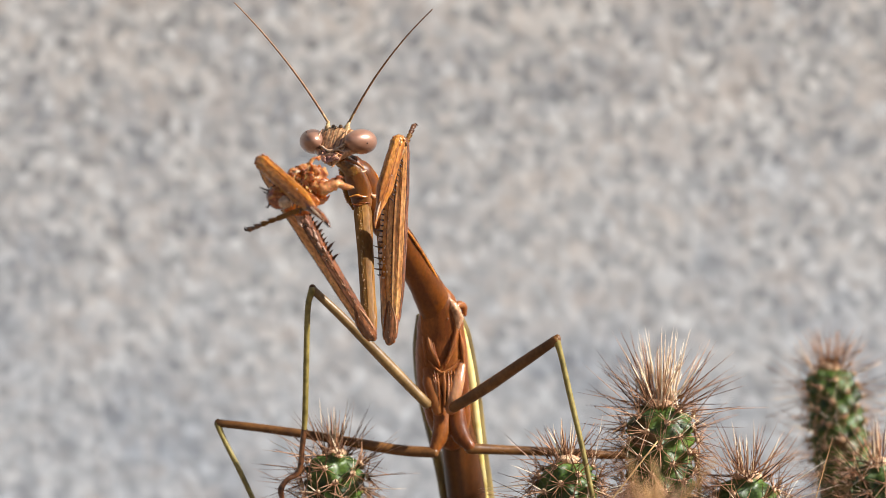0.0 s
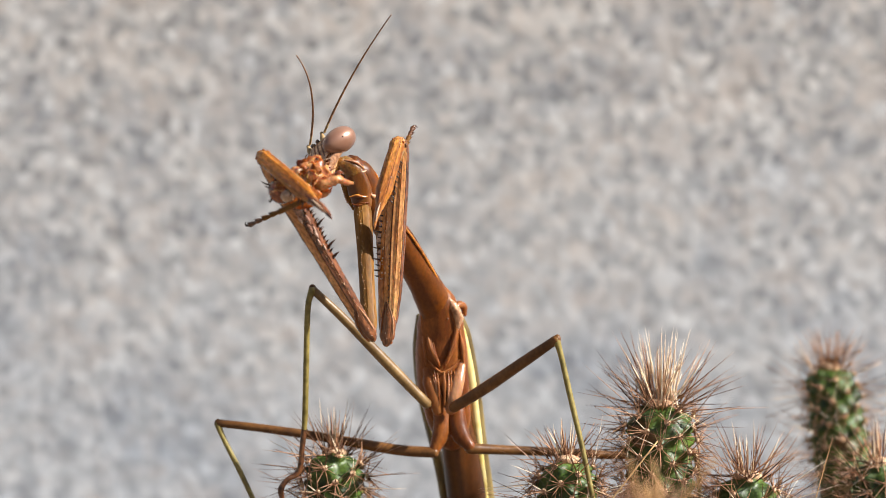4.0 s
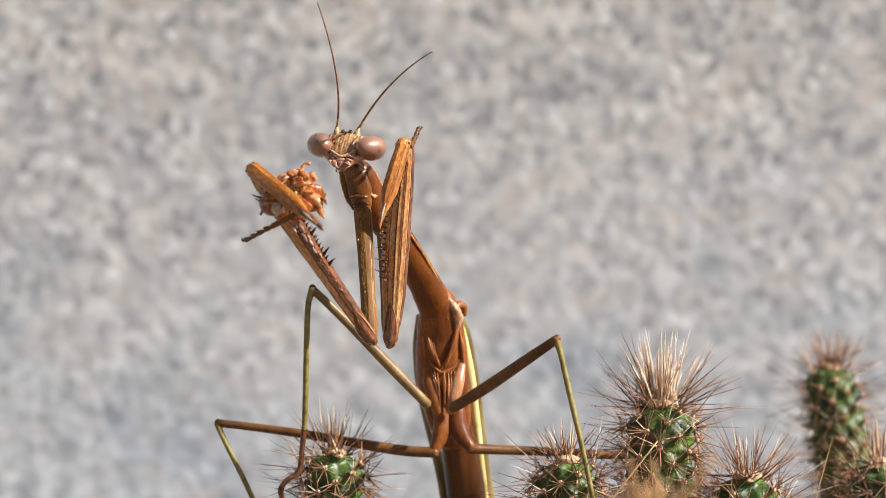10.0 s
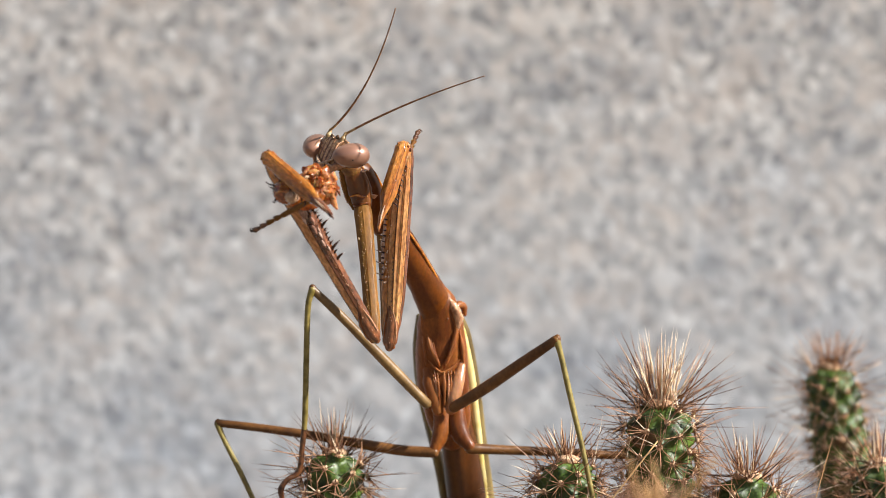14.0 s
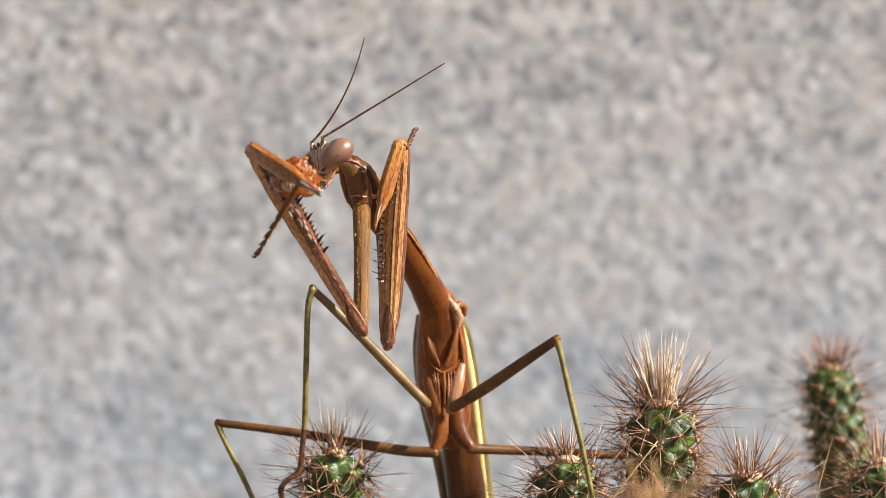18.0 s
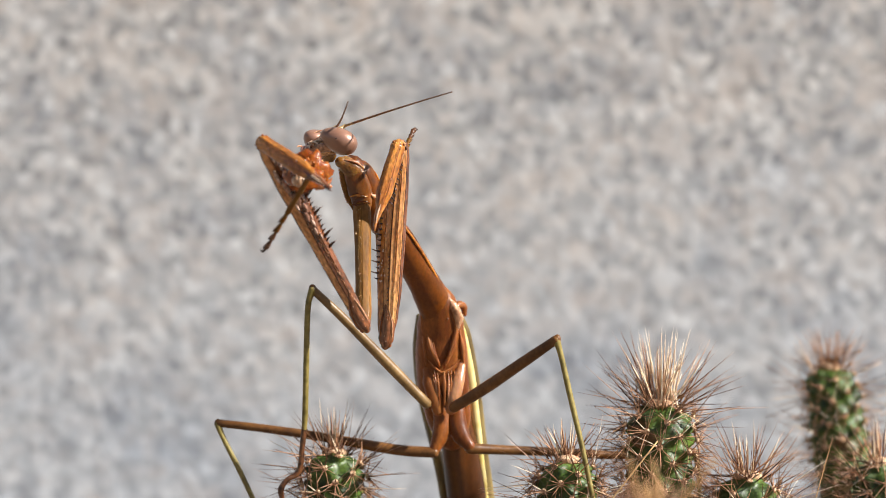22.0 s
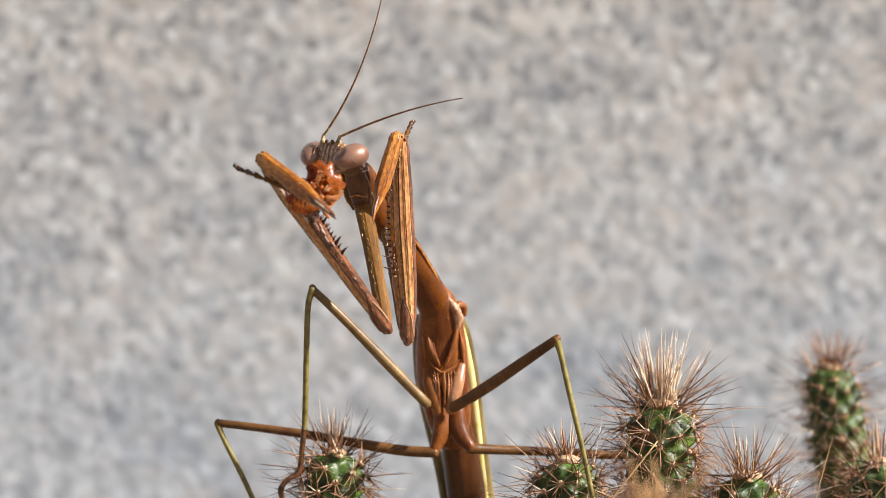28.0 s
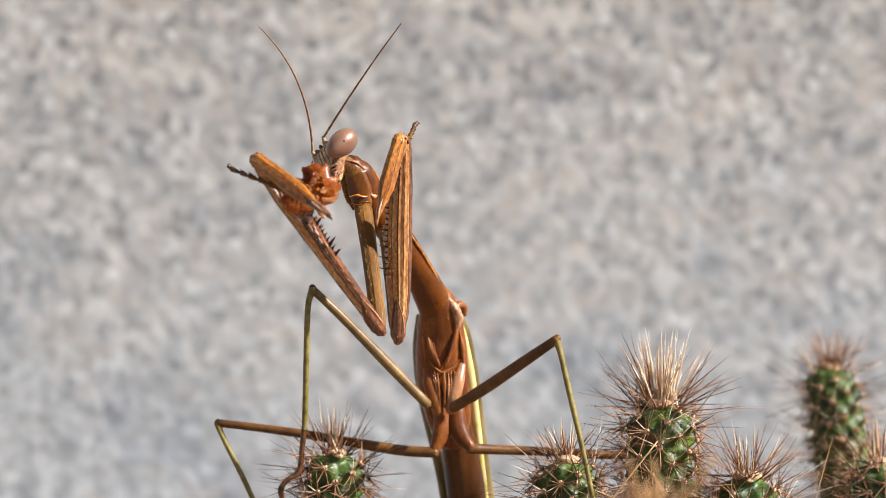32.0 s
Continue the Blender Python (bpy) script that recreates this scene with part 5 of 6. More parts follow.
def motions():
    head_rows = [
        (0, mpose(-9.28, -3.5, 9.48, -31.52, 0.8, -19.45)),
        (0.5, mpose(-8.94, -3.5, 9.55, -36.07, 3.57, -15.46)),
        (1, mpose(-8.9, -3.58, 9.53, -34.63, 2.07, -12.35)),
        (1.5, mpose(-8.88, -3.55, 9.58, -35.55, 3.19, -13.42)),
        (2, mpose(-8.82, -3.53, 9.57, -35.61, 3.25, -14.43)),
        (2.5, mpose(-8.89, -3.46, 9.55, -37.51, 3, -12.2)),
        (3, mpose(-8.8, -3.54, 9.41, -33.34, 2.51, -13.61)),
        (3.3, mpose(-10.75, -2.96, 8.69, -19.66, -26.2, -48.54)),
        (3.5, mpose(-10.75, -2.95, 8.34, -13.86, -38.75, -48.33)),
        (5.5, mpose(-8.7, -4.13, 8.06, -25.66, 13.33, 0.41)),
        (6, mpose(-8.37, -3.83, 7.58, -0.99, 37.15, 14.46)),
        (6.5, mpose(-8.23, -3.6, 7.28, 3.64, 49.79, 20.24)),
        (7, mpose(-8.11, -3.89, 8.19, -4.14, 37.71, 9.5)),
        (7.5, mpose(-8.44, -4.2, 7.96, -8.07, 22.03, 5.33)),
        (8, mpose(-8.61, -4.11, 8.32, -12.1, 9.97, -5.5)),
        (8.5, mpose(-8.5, -4.13, 8.3, -3.35, 10.23, 0.7)),
        (9, mpose(-8.75, -3.82, 9.01, -28.87, 4.29, -11.48)),
        (9.5, mpose(-8.6, -3.77, 9.11, -35.37, 4.27, -7.95)),
        (10, mpose(-8.47, -3.8, 9.02, -30.84, 3.79, -11.08)),
        (10.5, mpose(-8.24, -3.85, 9, -35.78, 4.12, -8.44)),
        (11, mpose(-10.25, -3.17, 8.28, -15.9, -17.08, -39.12)),
        (11.5, mpose(-10.38, -3.28, 8.42, -24.35, -18.98, -37.78)),
        (12, mpose(-9.97, -3.84, 8.41, -22.64, 10.82, -42.36)),
        (12.5, mpose(-10.19, -3.59, 7.98, -8.79, -9.03, -57.43)),
        (13, mpose(-10.56, -2.97, 7.55, 17.2, -21, -74.63)),
        (13.5, mpose(-9.28, -3.81, 8.86, -32.83, 23.58, -36.22)),
        (14, mpose(-9.51, -3.91, 8.61, -23.61, 11.31, -43.61)),
        (14.5, mpose(-9.57, -3.91, 8.01, -25.14, 20.98, -29.38)),
        (16.5, mpose(-8.49, -4.13, 8.25, -20.77, 34.86, -14.65)),
        (17, mpose(-9.89, -3.87, 7.92, -18.6, 5.01, -43.21)),
        (17.5, mpose(-10.48, -3.15, 8.11, 2.4, -11.91, -59.78)),
        (18, mpose(-10.47, -3.33, 7.96, -1.02, -11.49, -57)),
        (18.5, mpose(-9.47, -3.5, 8.18, -4.34, -8.4, -44.89)),
        (19, mpose(-9.76, -3.82, 7.99, -7.53, -12.46, -40.2)),
        (19.5, mpose(-9.85, -3.74, 7.96, -4.96, -10.31, -37.44)),
        (20, mpose(-9.94, -3.91, 8.02, -14.63, -2.32, -34.83)),
        (20.5, mpose(-10.33, -2.99, 7.82, 2.79, -19.45, -69.49)),
        (21, mpose(-10.28, -2.97, 7.98, 17.2, -21, -74.63)),
        (21.5, mpose(-10.08, -3.29, 8.11, -15.48, -17.59, -35.17)),
        (22, mpose(-9.95, -2.91, 9.49, -55.72, -0.24, -63.63)),
        (22.3, mpose(-9.73, -3.42, 8.54, -8.64, -3.6, -38.28)),
        (22.5, mpose(-9.85, -3.36, 8.21, -2.5, -14.84, -35.47)),
        (23, mpose(-9.21, -4.17, 7.99, -10.28, 5.5, -24.6)),
        (23.5, mpose(-8.14, -3.93, 7.32, 1.17, 42.86, 26.52)),
        (24, mpose(-7.89, -3.81, 6.49, 12.66, 56.53, 47.17)),
        (24.5, mpose(-7.6, -4.07, 7.38, 0.11, 46.44, 28)),
        (25, mpose(-8.55, -4.22, 7.54, -1.41, 26.93, -4.63)),
        (25.5, mpose(-8.23, -3.99, 7.09, 4.38, 51.88, 32.7)),
        (27.5, mpose(-8.03, -4.34, 7.35, -9.41, 63.17, -8.08)),
        (28, mpose(-9.67, -3.85, 8.18, -9.98, 3.51, -40.89)),
        (28.5, mpose(-10.32, -3.17, 7.95, -25.92, -23.26, -41.24)),
        (29, mpose(-9.33, -3.62, 8.82, -23.74, -2.08, -31.24)),
        (29.5, mpose(-9.2, -3.55, 8.86, -23.41, -4.45, -31.31)),
        (30, mpose(-9.19, -3.65, 8.84, -20.34, -1.58, -26.23)),
        (30.5, mpose(-9.16, -3.54, 8.88, -23.85, -2.02, -33.54)),
        (31, mpose(-9.18, -3.8, 8.77, -16.47, 6.22, -31.48)),
        (31.5, mpose(-9.7, -3.49, 8.78, -4.23, -7.35, -49.07)),
        (31.7, mpose(-10.1, -3.02, 8.12, -0.67, -30.35, -55.69)),
        (31.9, mpose(-10.16, -3.05, 7.9, -7.01, -35.36, -45.78)),
        (32, mpose(-10.04, -3.1, 7.85, -2.31, -37.55, -49.51)),
    ]
    walk(head, head_rows)
    # seconds; middle and tip of the one antenna, then of the other (mm across and up)
    bows = [
        (0, (-13.95, 16.7), (-18.45, 21.8), (-5.1, 16.45), (-0.95, 21.2)),
        (0.5, (-13.6, 16.8), (-18.5, 22.2), (-5, 16.6), (-1.25, 20.75)),
        (1, (-13.95, 17.05), (-18.3, 22.05), (-4.95, 16.65), (-1.15, 20.65)),
        (1.5, (-13.85, 17), (-18.2, 22.05), (-4.85, 16.65), (-1.15, 20.6)),
        (2, (-13.8, 16.95), (-17.95, 22.05), (-4.7, 16.65), (-1.1, 20.55)),
        (2.5, (-13.6, 17.05), (-17.7, 22.2), (-4.8, 16.65), (-1.15, 20.65)),
        (3, (-13.3, 17.2), (-17.2, 22.45), (-4.8, 16.65), (-1.2, 20.8)),
        (3.3, (-12, 12.25), (-13.4, 13.75), (-7.2, 15.6), (-3.3, 20.25)),
        (3.5, (-11.85, 13.35), (-13.1, 16.25), (-8.25, 15.6), (-4.85, 20.9)),
        (5.5, (-10.3, 16), (-12.2, 22.3), (-6.3, 14.85), (-3.2, 19.7)),
        (6, (-6.85, 15.8), (-6.3, 23.8), (-3.35, 13.8), (1.1, 17.9)),
        (6.5, (-5.2, 15.25), (-3.55, 23.05), (-3.2, 12.2), (2.1, 17)),
        (7, (-7.05, 17.05), (-7.35, 24.05), (-4.55, 13.05), (-1.15, 16.45)),
        (7.5, (-8.85, 16.15), (-9.85, 23.05), (-5.95, 14.1), (-3.2, 18.85)),
        (8, (-9.35, 16.3), (-11.1, 23.3), (-5.85, 14.55), (-2.9, 18.15)),
        (8.5, (-9.55, 16), (-11.1, 22.55), (-5.95, 14.1), (-2.7, 18.35)),
        (9, (-9.9, 16.3), (-11.9, 22.8), (-4.55, 14.55), (-0.65, 17.6)),
        (9.5, (-10, 16.4), (-11.7, 22.45), (-4.7, 14.25), (-0.7, 17.45)),
        (10, (-9.45, 15.55), (-11.1, 21.8), (-4.6, 14.55), (-0.95, 17.45)),
        (10.5, (-9.05, 16), (-10.45, 22.15), (-4.45, 14.1), (-0.85, 17.45)),
        (11, (-9.4, 14.55), (-9.1, 19.95), (-5.45, 13.35), (-0.55, 16.15)),
        (11.5, (-9.5, 13.35), (-9.3, 17.5), (-5.35, 12.8), (-0.55, 15.25)),
        (12, (-7.2, 15.15), (-4.8, 21.4), (-3.9, 13.45), (1.95, 16.55)),
        (12.5, (-7.95, 14.5), (-5.45, 20.9), (-3.95, 12.95), (2.5, 15.7)),
        (13, (-10.7, 13.8), (-10.4, 19.15), (-5.8, 13.95), (-1.15, 17.45)),
        (13.5, (-7.1, 14.1), (-5.45, 20.55), (-2.55, 12.95), (3.65, 14.85)),
        (14, (-6.7, 14.8), (-4.2, 21.3), (-2.95, 12.9), (3.65, 15.3)),
        (14.5, (-6.9, 14.85), (-4.6, 22.55), (-4.25, 12.2), (2.2, 15.1)),
        (16.5, (-7.2, 15.25), (-6.8, 22.55), (-3.55, 12.6), (1.3, 15.55)),
        (17, (-7.2, 14.55), (-4.6, 21.9), (-3.45, 11.7), (2.2, 13.25)),
        (17.5, (-8.1, 14.1), (-5.35, 19.7), (-4.85, 12.6), (0.75, 16.4)),
        (18, (-8.8, 13.45), (-6.95, 18.7), (-4.95, 13.3), (0.15, 16.45)),
        (18.5, (-9.65, 13.75), (-9.75, 19.1), (-5.75, 13.2), (-1.05, 16.75)),
        (19, (-9.65, 14.55), (-9.9, 19.65), (-5.45, 14.4), (-1.45, 17.6)),
        (19.5, (-9.85, 14.5), (-10.2, 19.8), (-6.6, 13.75), (-2.05, 17.75)),
        (20, (-9.4, 15.05), (-9.4, 20.5), (-4.85, 13.4), (-0.3, 16.05)),
        (20.5, (-9.55, 11.45), (-8.7, 15.25), (-5.6, 13.15), (-0.6, 16.3)),
        (21, (-10.6, 11.3), (-10.65, 13.55), (-5.7, 13.55), (-2.3, 16)),
        (21.5, (-10.5, 13.35), (-11.35, 17), (-5.75, 13.75), (-1.05, 16.7)),
        (22, (-9.05, 11.35), (-8.4, 13.05), (-4.1, 12.4), (0.8, 13.9)),
        (22.3, (-8.45, 13), (-6.6, 17.5), (-5.8, 14.1), (-1.45, 17.65)),
        (22.5, (-9, 13), (-8.7, 16.75), (-6.7, 14.85), (-2.8, 18.4)),
        (23, (-8.35, 15.55), (-8.05, 21.55), (-6.2, 14.9), (-2.45, 19.8)),
        (23.5, (-5.75, 15.6), (-4.45, 22.8), (-3.1, 13.35), (2.1, 18.25)),
        (24, (-3.95, 14.55), (-0.3, 23.05), (-1.85, 12.2), (3.1, 16.3)),
        (24.5, (-4.7, 15.25), (-3, 22.3), (-3.4, 12.6), (0.1, 17.15)),
        (25, (-7.2, 15.55), (-6.2, 22.8), (-3.9, 14.05), (0.2, 17.75)),
        (25.5, (-4.7, 14.85), (-1.8, 22.55), (-2.55, 11.85), (3.05, 16.45)),
        (27.5, (-3.45, 15.1), (0.3, 22.3), (-2.35, 11.45), (2.1, 14.35)),
        (28, (-7.45, 15.65), (-5.35, 22.55), (-3.7, 12.05), (1.75, 13.35)),
        (28.5, (-10.5, 14.85), (-11.1, 21.05), (-5.05, 12.35), (0.1, 14.65)),
        (29, (-9.6, 16.05), (-10.8, 22.55), (-4.35, 13.7), (0.7, 16.1)),
        (29.5, (-10.75, 16), (-12.55, 22.2), (-4.85, 13.5), (-0.3, 16.7)),
        (30, (-10.3, 16.3), (-12.05, 22.55), (-4.45, 14.15), (0.15, 16.75)),
        (30.5, (-10.45, 16), (-12, 22.2), (-4.6, 13.75), (0.25, 16.7)),
        (31, (-8.95, 16.3), (-9.05, 22.3), (-3.45, 13.65), (2.05, 15.9)),
        (31.5, (-10.15, 16), (-11.05, 21.65), (-4.3, 13.75), (1.2, 16.85)),
        (31.7, (-11.5, 14.5), (-12.85, 19.8), (-5.6, 14.35), (-0.6, 18.25)),
        (31.9, (-12.55, 14.5), (-14.6, 19.7), (-6.7, 14.85), (-2.65, 19.35)),
        (32, (-12.8, 14.65), (-16.25, 19.65), (-7.2, 15.05), (-3.7, 19.95)),
    ]
    for side, pieces in zip((0, 1), FEELERS):
        rows = []
        steps = []
        for k, ((t, m), (t2, *ends)) in enumerate(zip(head_rows, bows)):
            steps.append((t, m, ends))
            if k + 1 < len(bows) and head_rows[k + 1][0] - t > 1:
                (t3, m3), (t4, *ends3) = head_rows[k + 1], bows[k + 1]
                for u in (0.2, 0.4, 0.6, 0.8):
                    w = u * u * (3 - 2 * u)
                    steps.append((t + (t3 - t) * u, m.lerp(m3, w), [tuple(a + (b - a) * w for a, b in zip(p, q)) for p, q in zip(ends, ends3)]))
        for t, m, ends in steps:
            root = m @ (Vector(((2 * side - 1) * 0.97, -0.42, 1.55)) * MM) + BASE
            root = Vector((root.x, root.y, root.z - 0.085)) / MM
            rows.append((t, feeler_chain(root, ends[2 * side], ends[2 * side + 1])))
        for i, piece in enumerate(pieces):
            walk(piece, [(t, chain[i]) for t, chain in rows])
    # seconds; elbow, knee, claw point and foot of the holding leg; elbow and knee of the other (mm across and up)
    joints = [
        (0, (-6.44, -7.47), (-16.15, 7.85), (-9.85, 2.05), (-17.45, 1.55), (-4.72, -7.75), (-3.51, 9.62)),
        (0.5, (-6.36, -7.49), (-16.25, 7.7), (-9.95, 1.95), (-17.5, 1.5), (-4.72, -7.83), (-3.58, 9.55)),
        (1, (-6.29, -7.51), (-16.35, 7.55), (-10.05, 1.9), (-17.55, 1.45), (-4.72, -7.82), (-3.58, 9.55)),
        (1.5, (-6.34, -7.56), (-16.4, 7.4), (-10.15, 1.75), (-17.6, 1.35), (-4.7, -7.84), (-3.51, 9.55)),
        (2, (-6.4, -7.62), (-16.45, 7.25), (-10.2, 1.65), (-17.6, 1.15), (-4.68, -7.86), (-3.42, 9.55)),
        (2.5, (-6.52, -7.6), (-16.5, 7.3), (-10.35, 1.7), (-17.7, 1.25), (-4.88, -7.84), (-3.58, 9.55)),
        (3, (-6.25, -7.58), (-16.2, 7.65), (-10.05, 2.05), (-17.5, 1.4), (-4.68, -7.9), (-3.27, 9.55)),
        (3.5, (-6.48, -7.51), (-16.1, 8.15), (-9.8, 2.55), (-17.4, 1.8), (-5, -7.82), (-3.58, 9.55)),
        (5.5, (-6.4, -7.54), (-15.93, 8.4), (-9.72, 3.22), (-17.3, 1.68), (-4.79, -8.05), (-3.42, 9.24)),
        (6, (-6.4, -7.55), (-15.78, 8.4), (-9.88, 2.98), (-17.07, 1.76), (-4.8, -8.05), (-3.51, 9.24)),
        (6.5, (-6.19, -7.36), (-15.32, 8.71), (-9.41, 3.06), (-16.69, 2.07), (-4.64, -7.98), (-3.42, 9.39)),
        (7, (-5.98, -7.55), (-15.93, 7.86), (-9.88, 2.68), (-16.99, 1.23), (-4.42, -8.05), (-3.19, 9.24)),
        (7.5, (-6.06, -7.4), (-16.16, 8.09), (-9.57, 3.14), (-17.38, 1.3), (-4.59, -7.98), (-3.42, 9.32)),
        (8, (-6.06, -7.47), (-16.39, 7.94), (-9.8, 2.76), (-17.46, 1.15), (-4.61, -7.98), (-3.35, 9.32)),
        (8.5, (-6.17, -7.59), (-16.46, 7.78), (-9.96, 2.45), (-17.46, 1.07), (-4.7, -7.98), (-3.35, 9.32)),
        (9, (-6.44, -7.85), (-17.01, 7.17), (-10.56, 1.68), (-17.84, 0.61), (-4.87, -8.05), (-3.42, 9.24)),
        (9.5, (-6.38, -7.85), (-17.01, 7.09), (-10.56, 1.61), (-17.76, 0.53), (-4.82, -8.05), (-3.27, 9.24)),
        (10, (-6.4, -7.85), (-16.93, 7.17), (-10.49, 1.76), (-17.68, 0.61), (-4.68, -8.05), (-3.04, 9.39)),
        (10.5, (-6.44, -8.01), (-17.31, 6.56), (-10.87, 1.07), (-17.91, 0.16), (-4.66, -8.11), (-2.81, 9.01)),
        (11, (-6.7, -7.62), (-16.39, 8.09), (-10.03, 3.14), (-17.68, 1.3), (-5.1, -8.09), (-3.35, 9.24)),
        (11.5, (-6.8, -7.86), (-17.16, 7.48), (-10.49, 2.52), (-18.14, 0.69), (-5.22, -8.22), (-3.51, 9.09)),
        (12, (-6.36, -7.81), (-16.01, 7.94), (-10.19, 2.52), (-17.23, 1.3), (-4.8, -8.2), (-3.42, 9.09)),
        (12.5, (-6.51, -7.51), (-15.39, 8.71), (-9.57, 3.44), (-16.77, 1.92), (-4.79, -8.22), (-3.42, 9.17)),
        (13, (-6.67, -7.66), (-16.09, 8.24), (-9.64, 3.14), (-17.46, 1.38), (-4.95, -8.24), (-3.35, 9.09)),
        (13.5, (-6.32, -7.77), (-15.32, 8.4), (-9.72, 2.76), (-16.77, 1.76), (-4.79, -8.26), (-3.35, 9.09)),
        (14, (-6.13, -7.66), (-15.62, 8.24), (-9.57, 2.83), (-16.92, 1.46), (-4.72, -8.28), (-3.12, 9.09)),
        (14.5, (-6.39, -7.56), (-16.16, 8.32), (-9.8, 3.22), (-17.54, 1.46), (-5, -8.28), (-3.58, 9.17)),
        (16.5, (-6.33, -7.28), (-15.78, 8.63), (-9.72, 3.44), (-17.15, 1.83), (-4.67, -8.2), (-3.35, 9.17)),
        (17, (-6.44, -7.24), (-16.77, 8.24), (-9.88, 3.67), (-17.84, 1.3), (-4.72, -8.2), (-3.58, 9.24)),
        (17.5, (-6.91, -7.26), (-15.47, 9.86), (-9.7, 4.8), (-16.62, 0.38), (-4.74, -8.22), (-3.35, 9.17)),
        (18, (-7.23, -7.05), (-17.01, 8.86), (-10.7, 4.8), (-16.62, -0.84), (-4.91, -8.24), (-3.42, 9.24)),
        (18.5, (-7.05, -6.92), (-16.46, 9.09), (-10.35, 4.7), (-15.85, -0.62), (-4.84, -8.14), (-3.35, 9.32)),
        (19, (-7.01, -7.01), (-16.93, 8.71), (-10.45, 4.55), (-16.23, -1.15), (-4.84, -8.2), (-3.35, 9.24)),
        (19.5, (-6.83, -7.04), (-16.39, 8.86), (-10.05, 4.45), (-16.31, -0.99), (-4.87, -8.19), (-3.35, 9.24)),
        (20, (-6.82, -7.13), (-15.93, 9.09), (-10.3, 4.05), (-15.77, -1.07), (-4.91, -8.24), (-3.51, 9.17)),
        (20.5, (-6.98, -6.97), (-16.62, 9.01), (-10.5, 4.65), (-16.08, -1.07), (-4.98, -8.26), (-3.42, 9.17)),
        (21, (-7.04, -6.9), (-16.39, 9.24), (-10.3, 4.8), (-15.69, -0.92), (-5.06, -8.2), (-3.35, 9.17)),
        (21.5, (-6.96, -6.92), (-16.77, 9.01), (-10.45, 4.8), (-16.08, -1.15), (-5.03, -8.17), (-3.35, 9.17)),
        (22, (-7.01, -6.71), (-16.09, 9.54), (-9.8, 5.3), (-15.85, -0.31), (-5.06, -8.13), (-3.51, 9.24)),
        (22.3, (-7.11, -6.75), (-16.41, 9.27), (-10.45, 3.95), (-15.69, -0.16), (-5.11, -8.09), (-3.51, 9.24)),
        (22.4, (-7.14, -6.76), (-16.51, 9.18), (-10.52, 3.58), (-18.45, 3.8), (-5.14, -8.07), (-3.51, 9.24)),
        (22.5, (-7.18, -6.79), (-16.62, 9.09), (-10.52, 3.42), (-19.41, 7.72), (-5.15, -8.07), (-3.51, 9.24)),
        (23, (-7.04, -6.94), (-16.85, 8.86), (-10.44, 3.42), (-19.34, 8.11), (-5.03, -8.09), (-3.27, 9.32)),
        (23.5, (-6.72, -7.04), (-16.85, 8.47), (-10.75, 2.81), (-19.34, 7.81), (-4.75, -8.11), (-3.42, 9.24)),
        (24, (-6.32, -6.98), (-16.32, 8.63), (-10.21, 3.12), (-18.73, 7.96), (-4.49, -8.05), (-3.58, 9.39)),
        (24.5, (-5.82, -6.81), (-16.7, 8.09), (-9.83, 3.04), (-19.27, 7.27), (-3.92, -7.9), (-3.35, 9.62)),
        (25, (-5.87, -6.83), (-17.16, 8.02), (-10.14, 3.04), (-19.64, 7.19), (-4.04, -7.9), (-3.58, 9.62)),
        (25.5, (-5.71, -6.84), (-16.77, 8.17), (-10.06, 2.88), (-19.27, 7.34), (-3.92, -7.88), (-3.51, 9.62)),
        (27.5, (-4.85, -6.85), (-16.16, 7.94), (-9.29, 2.73), (-18.65, 7.04), (-2.98, -7.81), (-3.66, 9.93)),
        (28, (-5.07, -6.86), (-16.09, 8.09), (-9.37, 2.81), (-18.57, 7.27), (-3.17, -7.79), (-3.66, 9.93)),
        (28.5, (-5.38, -6.93), (-16.46, 8.09), (-9.6, 2.88), (-18.96, 7.27), (-3.55, -7.8), (-3.51, 9.86)),
        (29, (-5.38, -7.01), (-16.16, 8.17), (-9.68, 2.42), (-18.65, 7.42), (-3.62, -7.82), (-3.51, 9.86)),
        (29.5, (-5.58, -6.98), (-16.16, 8.09), (-9.83, 2.27), (-18.65, 7.34), (-3.77, -7.77), (-3.58, 9.78)),
        (30, (-5.57, -7.01), (-16.32, 8.09), (-9.76, 2.35), (-18.73, 7.34), (-3.7, -7.79), (-3.51, 9.86)),
        (30.5, (-5.47, -7.03), (-16.32, 8.09), (-9.76, 2.35), (-18.8, 7.34), (-3.72, -7.78), (-3.51, 9.86)),
        (31, (-5.38, -6.98), (-16.01, 8.24), (-9.53, 2.73), (-18.5, 7.49), (-3.74, -7.71), (-3.42, 9.86)),
        (31.5, (-5.46, -7.03), (-16.54, 7.86), (-9.83, 2.42), (-19.11, 7.04), (-3.82, -7.75), (-3.42, 9.93)),
        (32, (-5.64, -7.01), (-16.62, 8.02), (-9.68, 2.73), (-19.11, 7.19), (-4, -7.71), (-3.35, 9.78)),
    ]
    left, right, held = [[], [], [], []], [[], [], [], []], []
    for t, elbow, knee, claw, foot, elbow2, knee2 in joints:
        a = Vector(mm(-7.14, -1.7, 4.61) / MM) - Vector((0, 0, 85))
        b = reach(a, elbow, COXA_LEFT, -1)
        c = reach(b, knee, FEMUR_LEFT, -1)
        d = reach(c, claw, TIBIA_LEFT, -1)
        e = c.lerp(d, 0.7) + Vector((0, 0.3, 0))
        g = reach(e, foot, TARSUS_LEFT, 1)
        for rows, m in zip(left, (stick(a, b), stick(b, c), stick(c, d), stick(e, g))):
            rows.append((t, m))
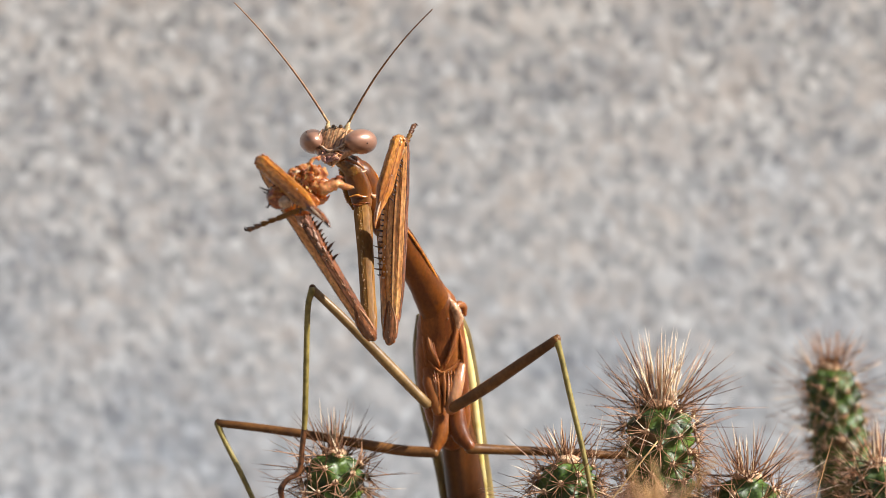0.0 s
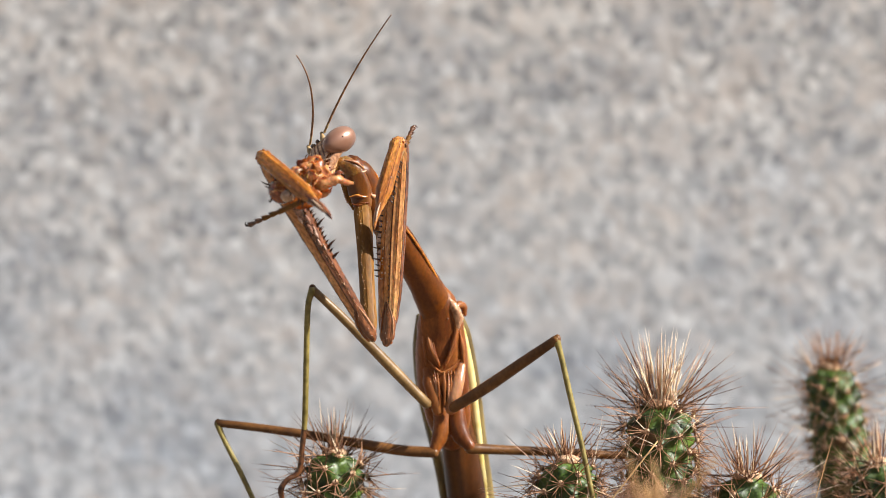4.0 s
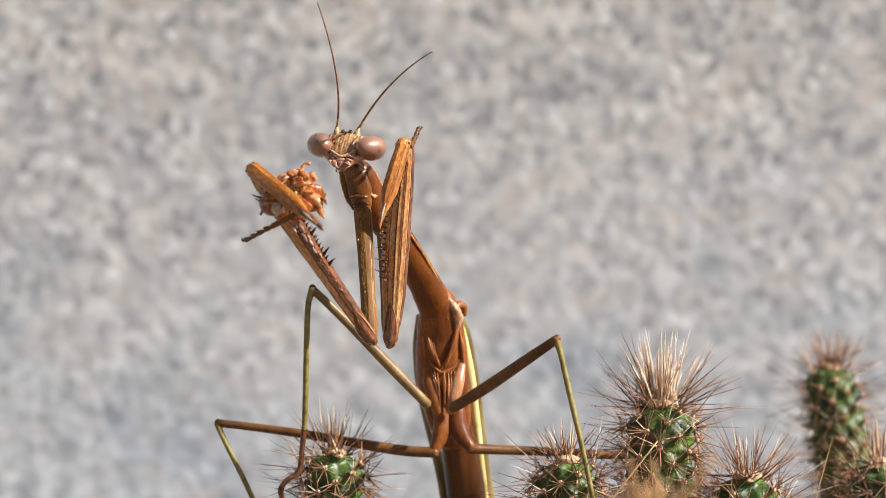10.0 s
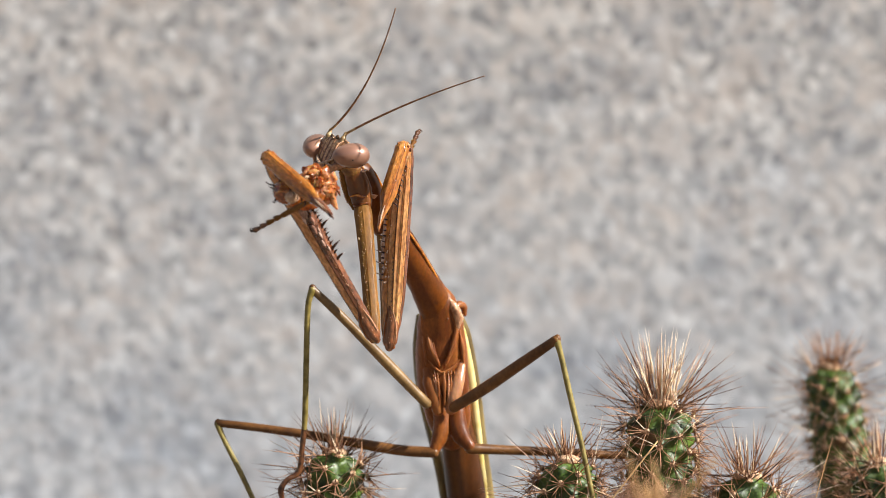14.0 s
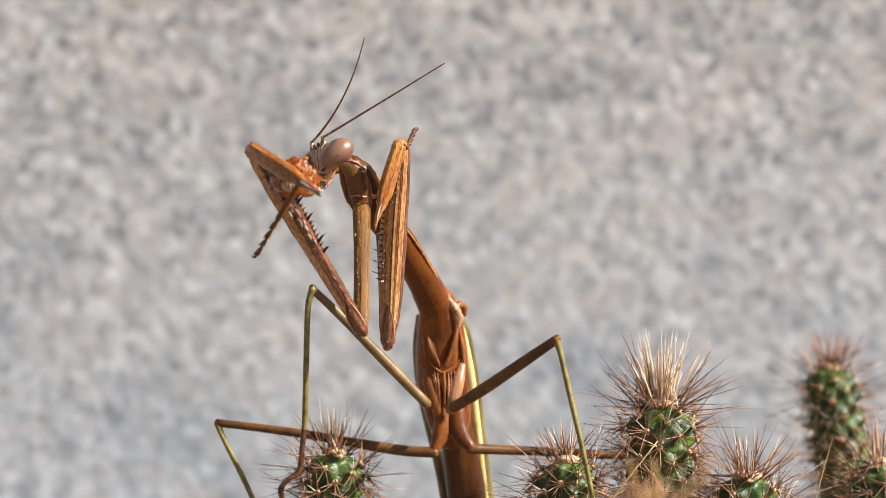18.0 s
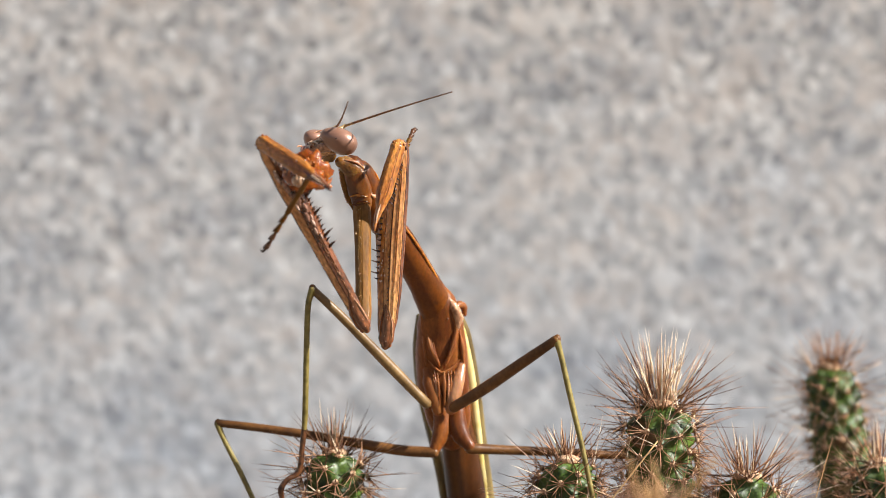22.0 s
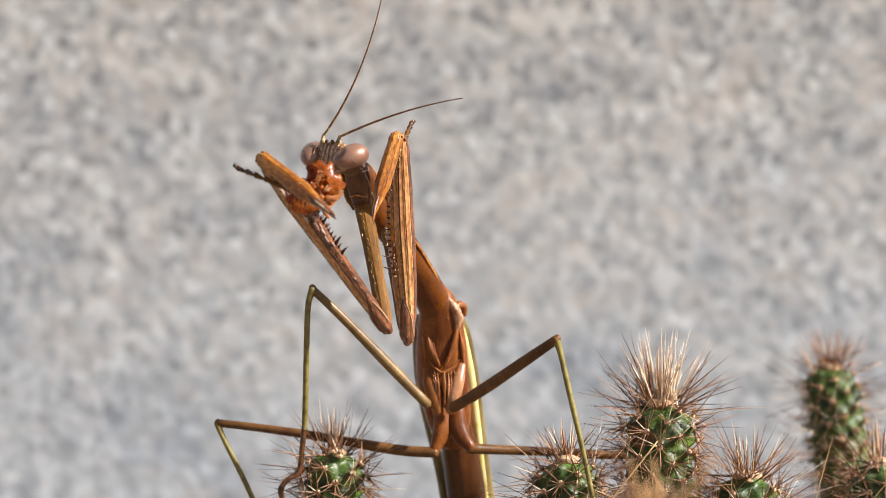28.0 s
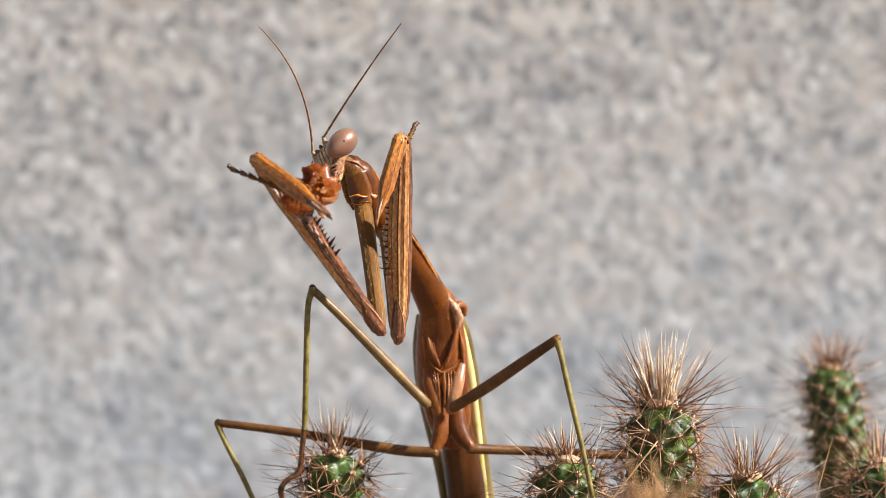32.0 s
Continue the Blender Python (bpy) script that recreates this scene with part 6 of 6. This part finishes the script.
        turn = math.degrees(math.atan2(claw[0] - knee[0], knee[1] - claw[1])) - 48.7
        p = mm(*c)
        held.append((t, pose(p.x, p.y, p.z, 0, -turn, 0)))
        a = Vector(mm(-5.34, 1.5, 4.68) / MM) - Vector((0, 0, 85))
        b = reach(a, elbow2, COXA_RIGHT, -1)
        c = reach(b, knee2, FEMUR_RIGHT, -1)
        d = reach(c + Vector((-0.4, -0.8, 0)), (c.x - 2.75, c.z - 7.4), TIBIA_RIGHT, -1)
        shin = c + Vector((-0.4, -0.8, 0))
        e = shin.lerp(d, 0.3) + Vector((0.4, 0.3, 0))
        g = reach(e, (knee2[0] + 0.95, knee2[1] + 1.5), TARSUS_RIGHT, 1)
        for rows, m in zip(right, (stick(a, b), stick(b, c), stick(shin, d), stick(e, g))):
            rows.append((t, m))
    for pieces, paths in ((LEFT, left), (RIGHT, right)):
        for piece, rows in zip(pieces, paths):
            walk(piece, rows)
    walk(prey, held)

    # chewing
    rnd = random.Random(12)
    for pieces, swing in ((JAWS, 5), (PALPS, 7)):
        for piece in pieces:
            walk(piece, [(0.4 * k, pose(0, 0, 0, rnd.uniform(-swing, swing), 0, rnd.uniform(-swing, swing) * 0.6)) for k in range(81)])

    def bit(ob, rows):
        walk(ob, [(t, pose(x * MM, y * MM, z * MM, 0, turn, 0)) for t, x, y, z, turn in rows])
    bit(prey_head, [(0, 1.8, -0.8, -2.95, 0), (17.0, 1.8, -0.8, -2.95, 0), (17.6, 2.35, -0.1, -2.9, 10), (21.7, 2.4, -0.1, -2.95, 20), (22.5, 2.7, 1.8, -3.1, 40), (24.0, 3.0, 2.2, -3.0, 40), (32.0, 3.2, 2.2, -2.9, 40)])
    bit(prey_bag, [(0, 3.3, 0.9, -3.4, 0), (16.5, 3.3, 0.9, -3.4, 0), (17.5, 3.0, 0.75, -3.4, 0), (21.7, 3.0, 0.75, -3.4, 0), (22.6, 3.3, 1.0, -3.6, 0), (32, 3.4, 1.0, -3.7, 0)])
    # the flesh slips along the shin as it is eaten
    slips = [(0, 0, 0, 0.1, 0), (2, 0.1, 0, 0.2, 0), (3, 0, 0, 0.0, 0), (6, 0.3, 0, -0.6, 0), (8.5, 0.1, 0, -0.4, 0), (9, -0.2, 0, 0.1, 0), (10.5, -0.2, 0, 0.1, 0), (11, 0.2, 0, -0.5, 0), (14.5, 0.3, 0, -0.75, 0), (16.5, 0.1, 0.2, -1.0, 0), (17.2, -0.5, 0.4, -1.4, 0),
             (18, -0.7, 0.5, -1.5, 0), (21.7, -0.7, 0.5, -1.5, 0), (22.6, -0.2, 0.9, -1.6, 0), (24, 0.0, 1.2, -1.7, 0), (27.5, 0.3, 1.2, -1.9, 0), (32, 0.3, 1.2, -1.9, 0)]
    for ob in FLESH:
        bit(ob, slips)
    bit(prey_shell, [(0, 3.9, 1.9, -1.9, 0), (14.5, 4.0, 1.9, -2.4, 0), (17.2, 3.3, 1.6, -2.9, 0), (21.7, 3.3, 1.5, -2.9, 0), (22.6, 4.4, 1.3, -2.7, 0), (24, 4.75, 1.2, -2.5, 0), (25, 4.2, 1.2, -2.2, 0), (27.5, 4.8, 1.2, -2.2, 0), (28, 4.75, 1.2, -2.3, 0), (30, 4.9, 1.2, -2.35, 0), (32, 4.85, 1.2, -2.5, 0)])
    bit(prey_leg, [(0, 5.9, 1.1, -1.9, 0), (3.0, 5.9, 1.1, -1.9, 0), (6.0, 5.2, 1.2, -2.7, 30), (8.5, 5.0, 1.3, -2.7, 60), (14.5, 5.0, 1.5, -2.8, 60), (17.0, 4.3, 1.7, -3.3, 30), (18.0, 3.7, 2.0, -3.3, 30), (21.5, 3.7, 2.0, -3.3, 30), (23.0, 3.9, 2.2, -3.6, 40), (32.0, 4.4, 2.2, -3.7, 60)])
    bit(prey_wing, [(0, 4.3, 1.3, 0.15, 0), (3.0, 4.3, 1.3, -0.1, 0), (6.0, 4.2, 1.3, -0.5, 0), (8.0, 4.2, 1.3, -0.4, 0), (9.0, 4.3, 1.3, 0.1, -10), (10.5, 4.3, 1.3, 0.1, -10), (11.0, 3.6, 1.4, -0.9, 0), (14.5, 3.5, 1.4, -1.0, 0), (17, 3.7, 1.8, -1.4, 0), (18, 3.9, 1.5, -1.5, 0), (21.5, 4.0, 1.5, -1.5, 0), (22.6, 3.7, 1.9, -2.7, 0), (25.0, 3.8, 2.0, -2.7, 0), (32.0, 4.0, 2.0, -2.7, 0)])


motions()
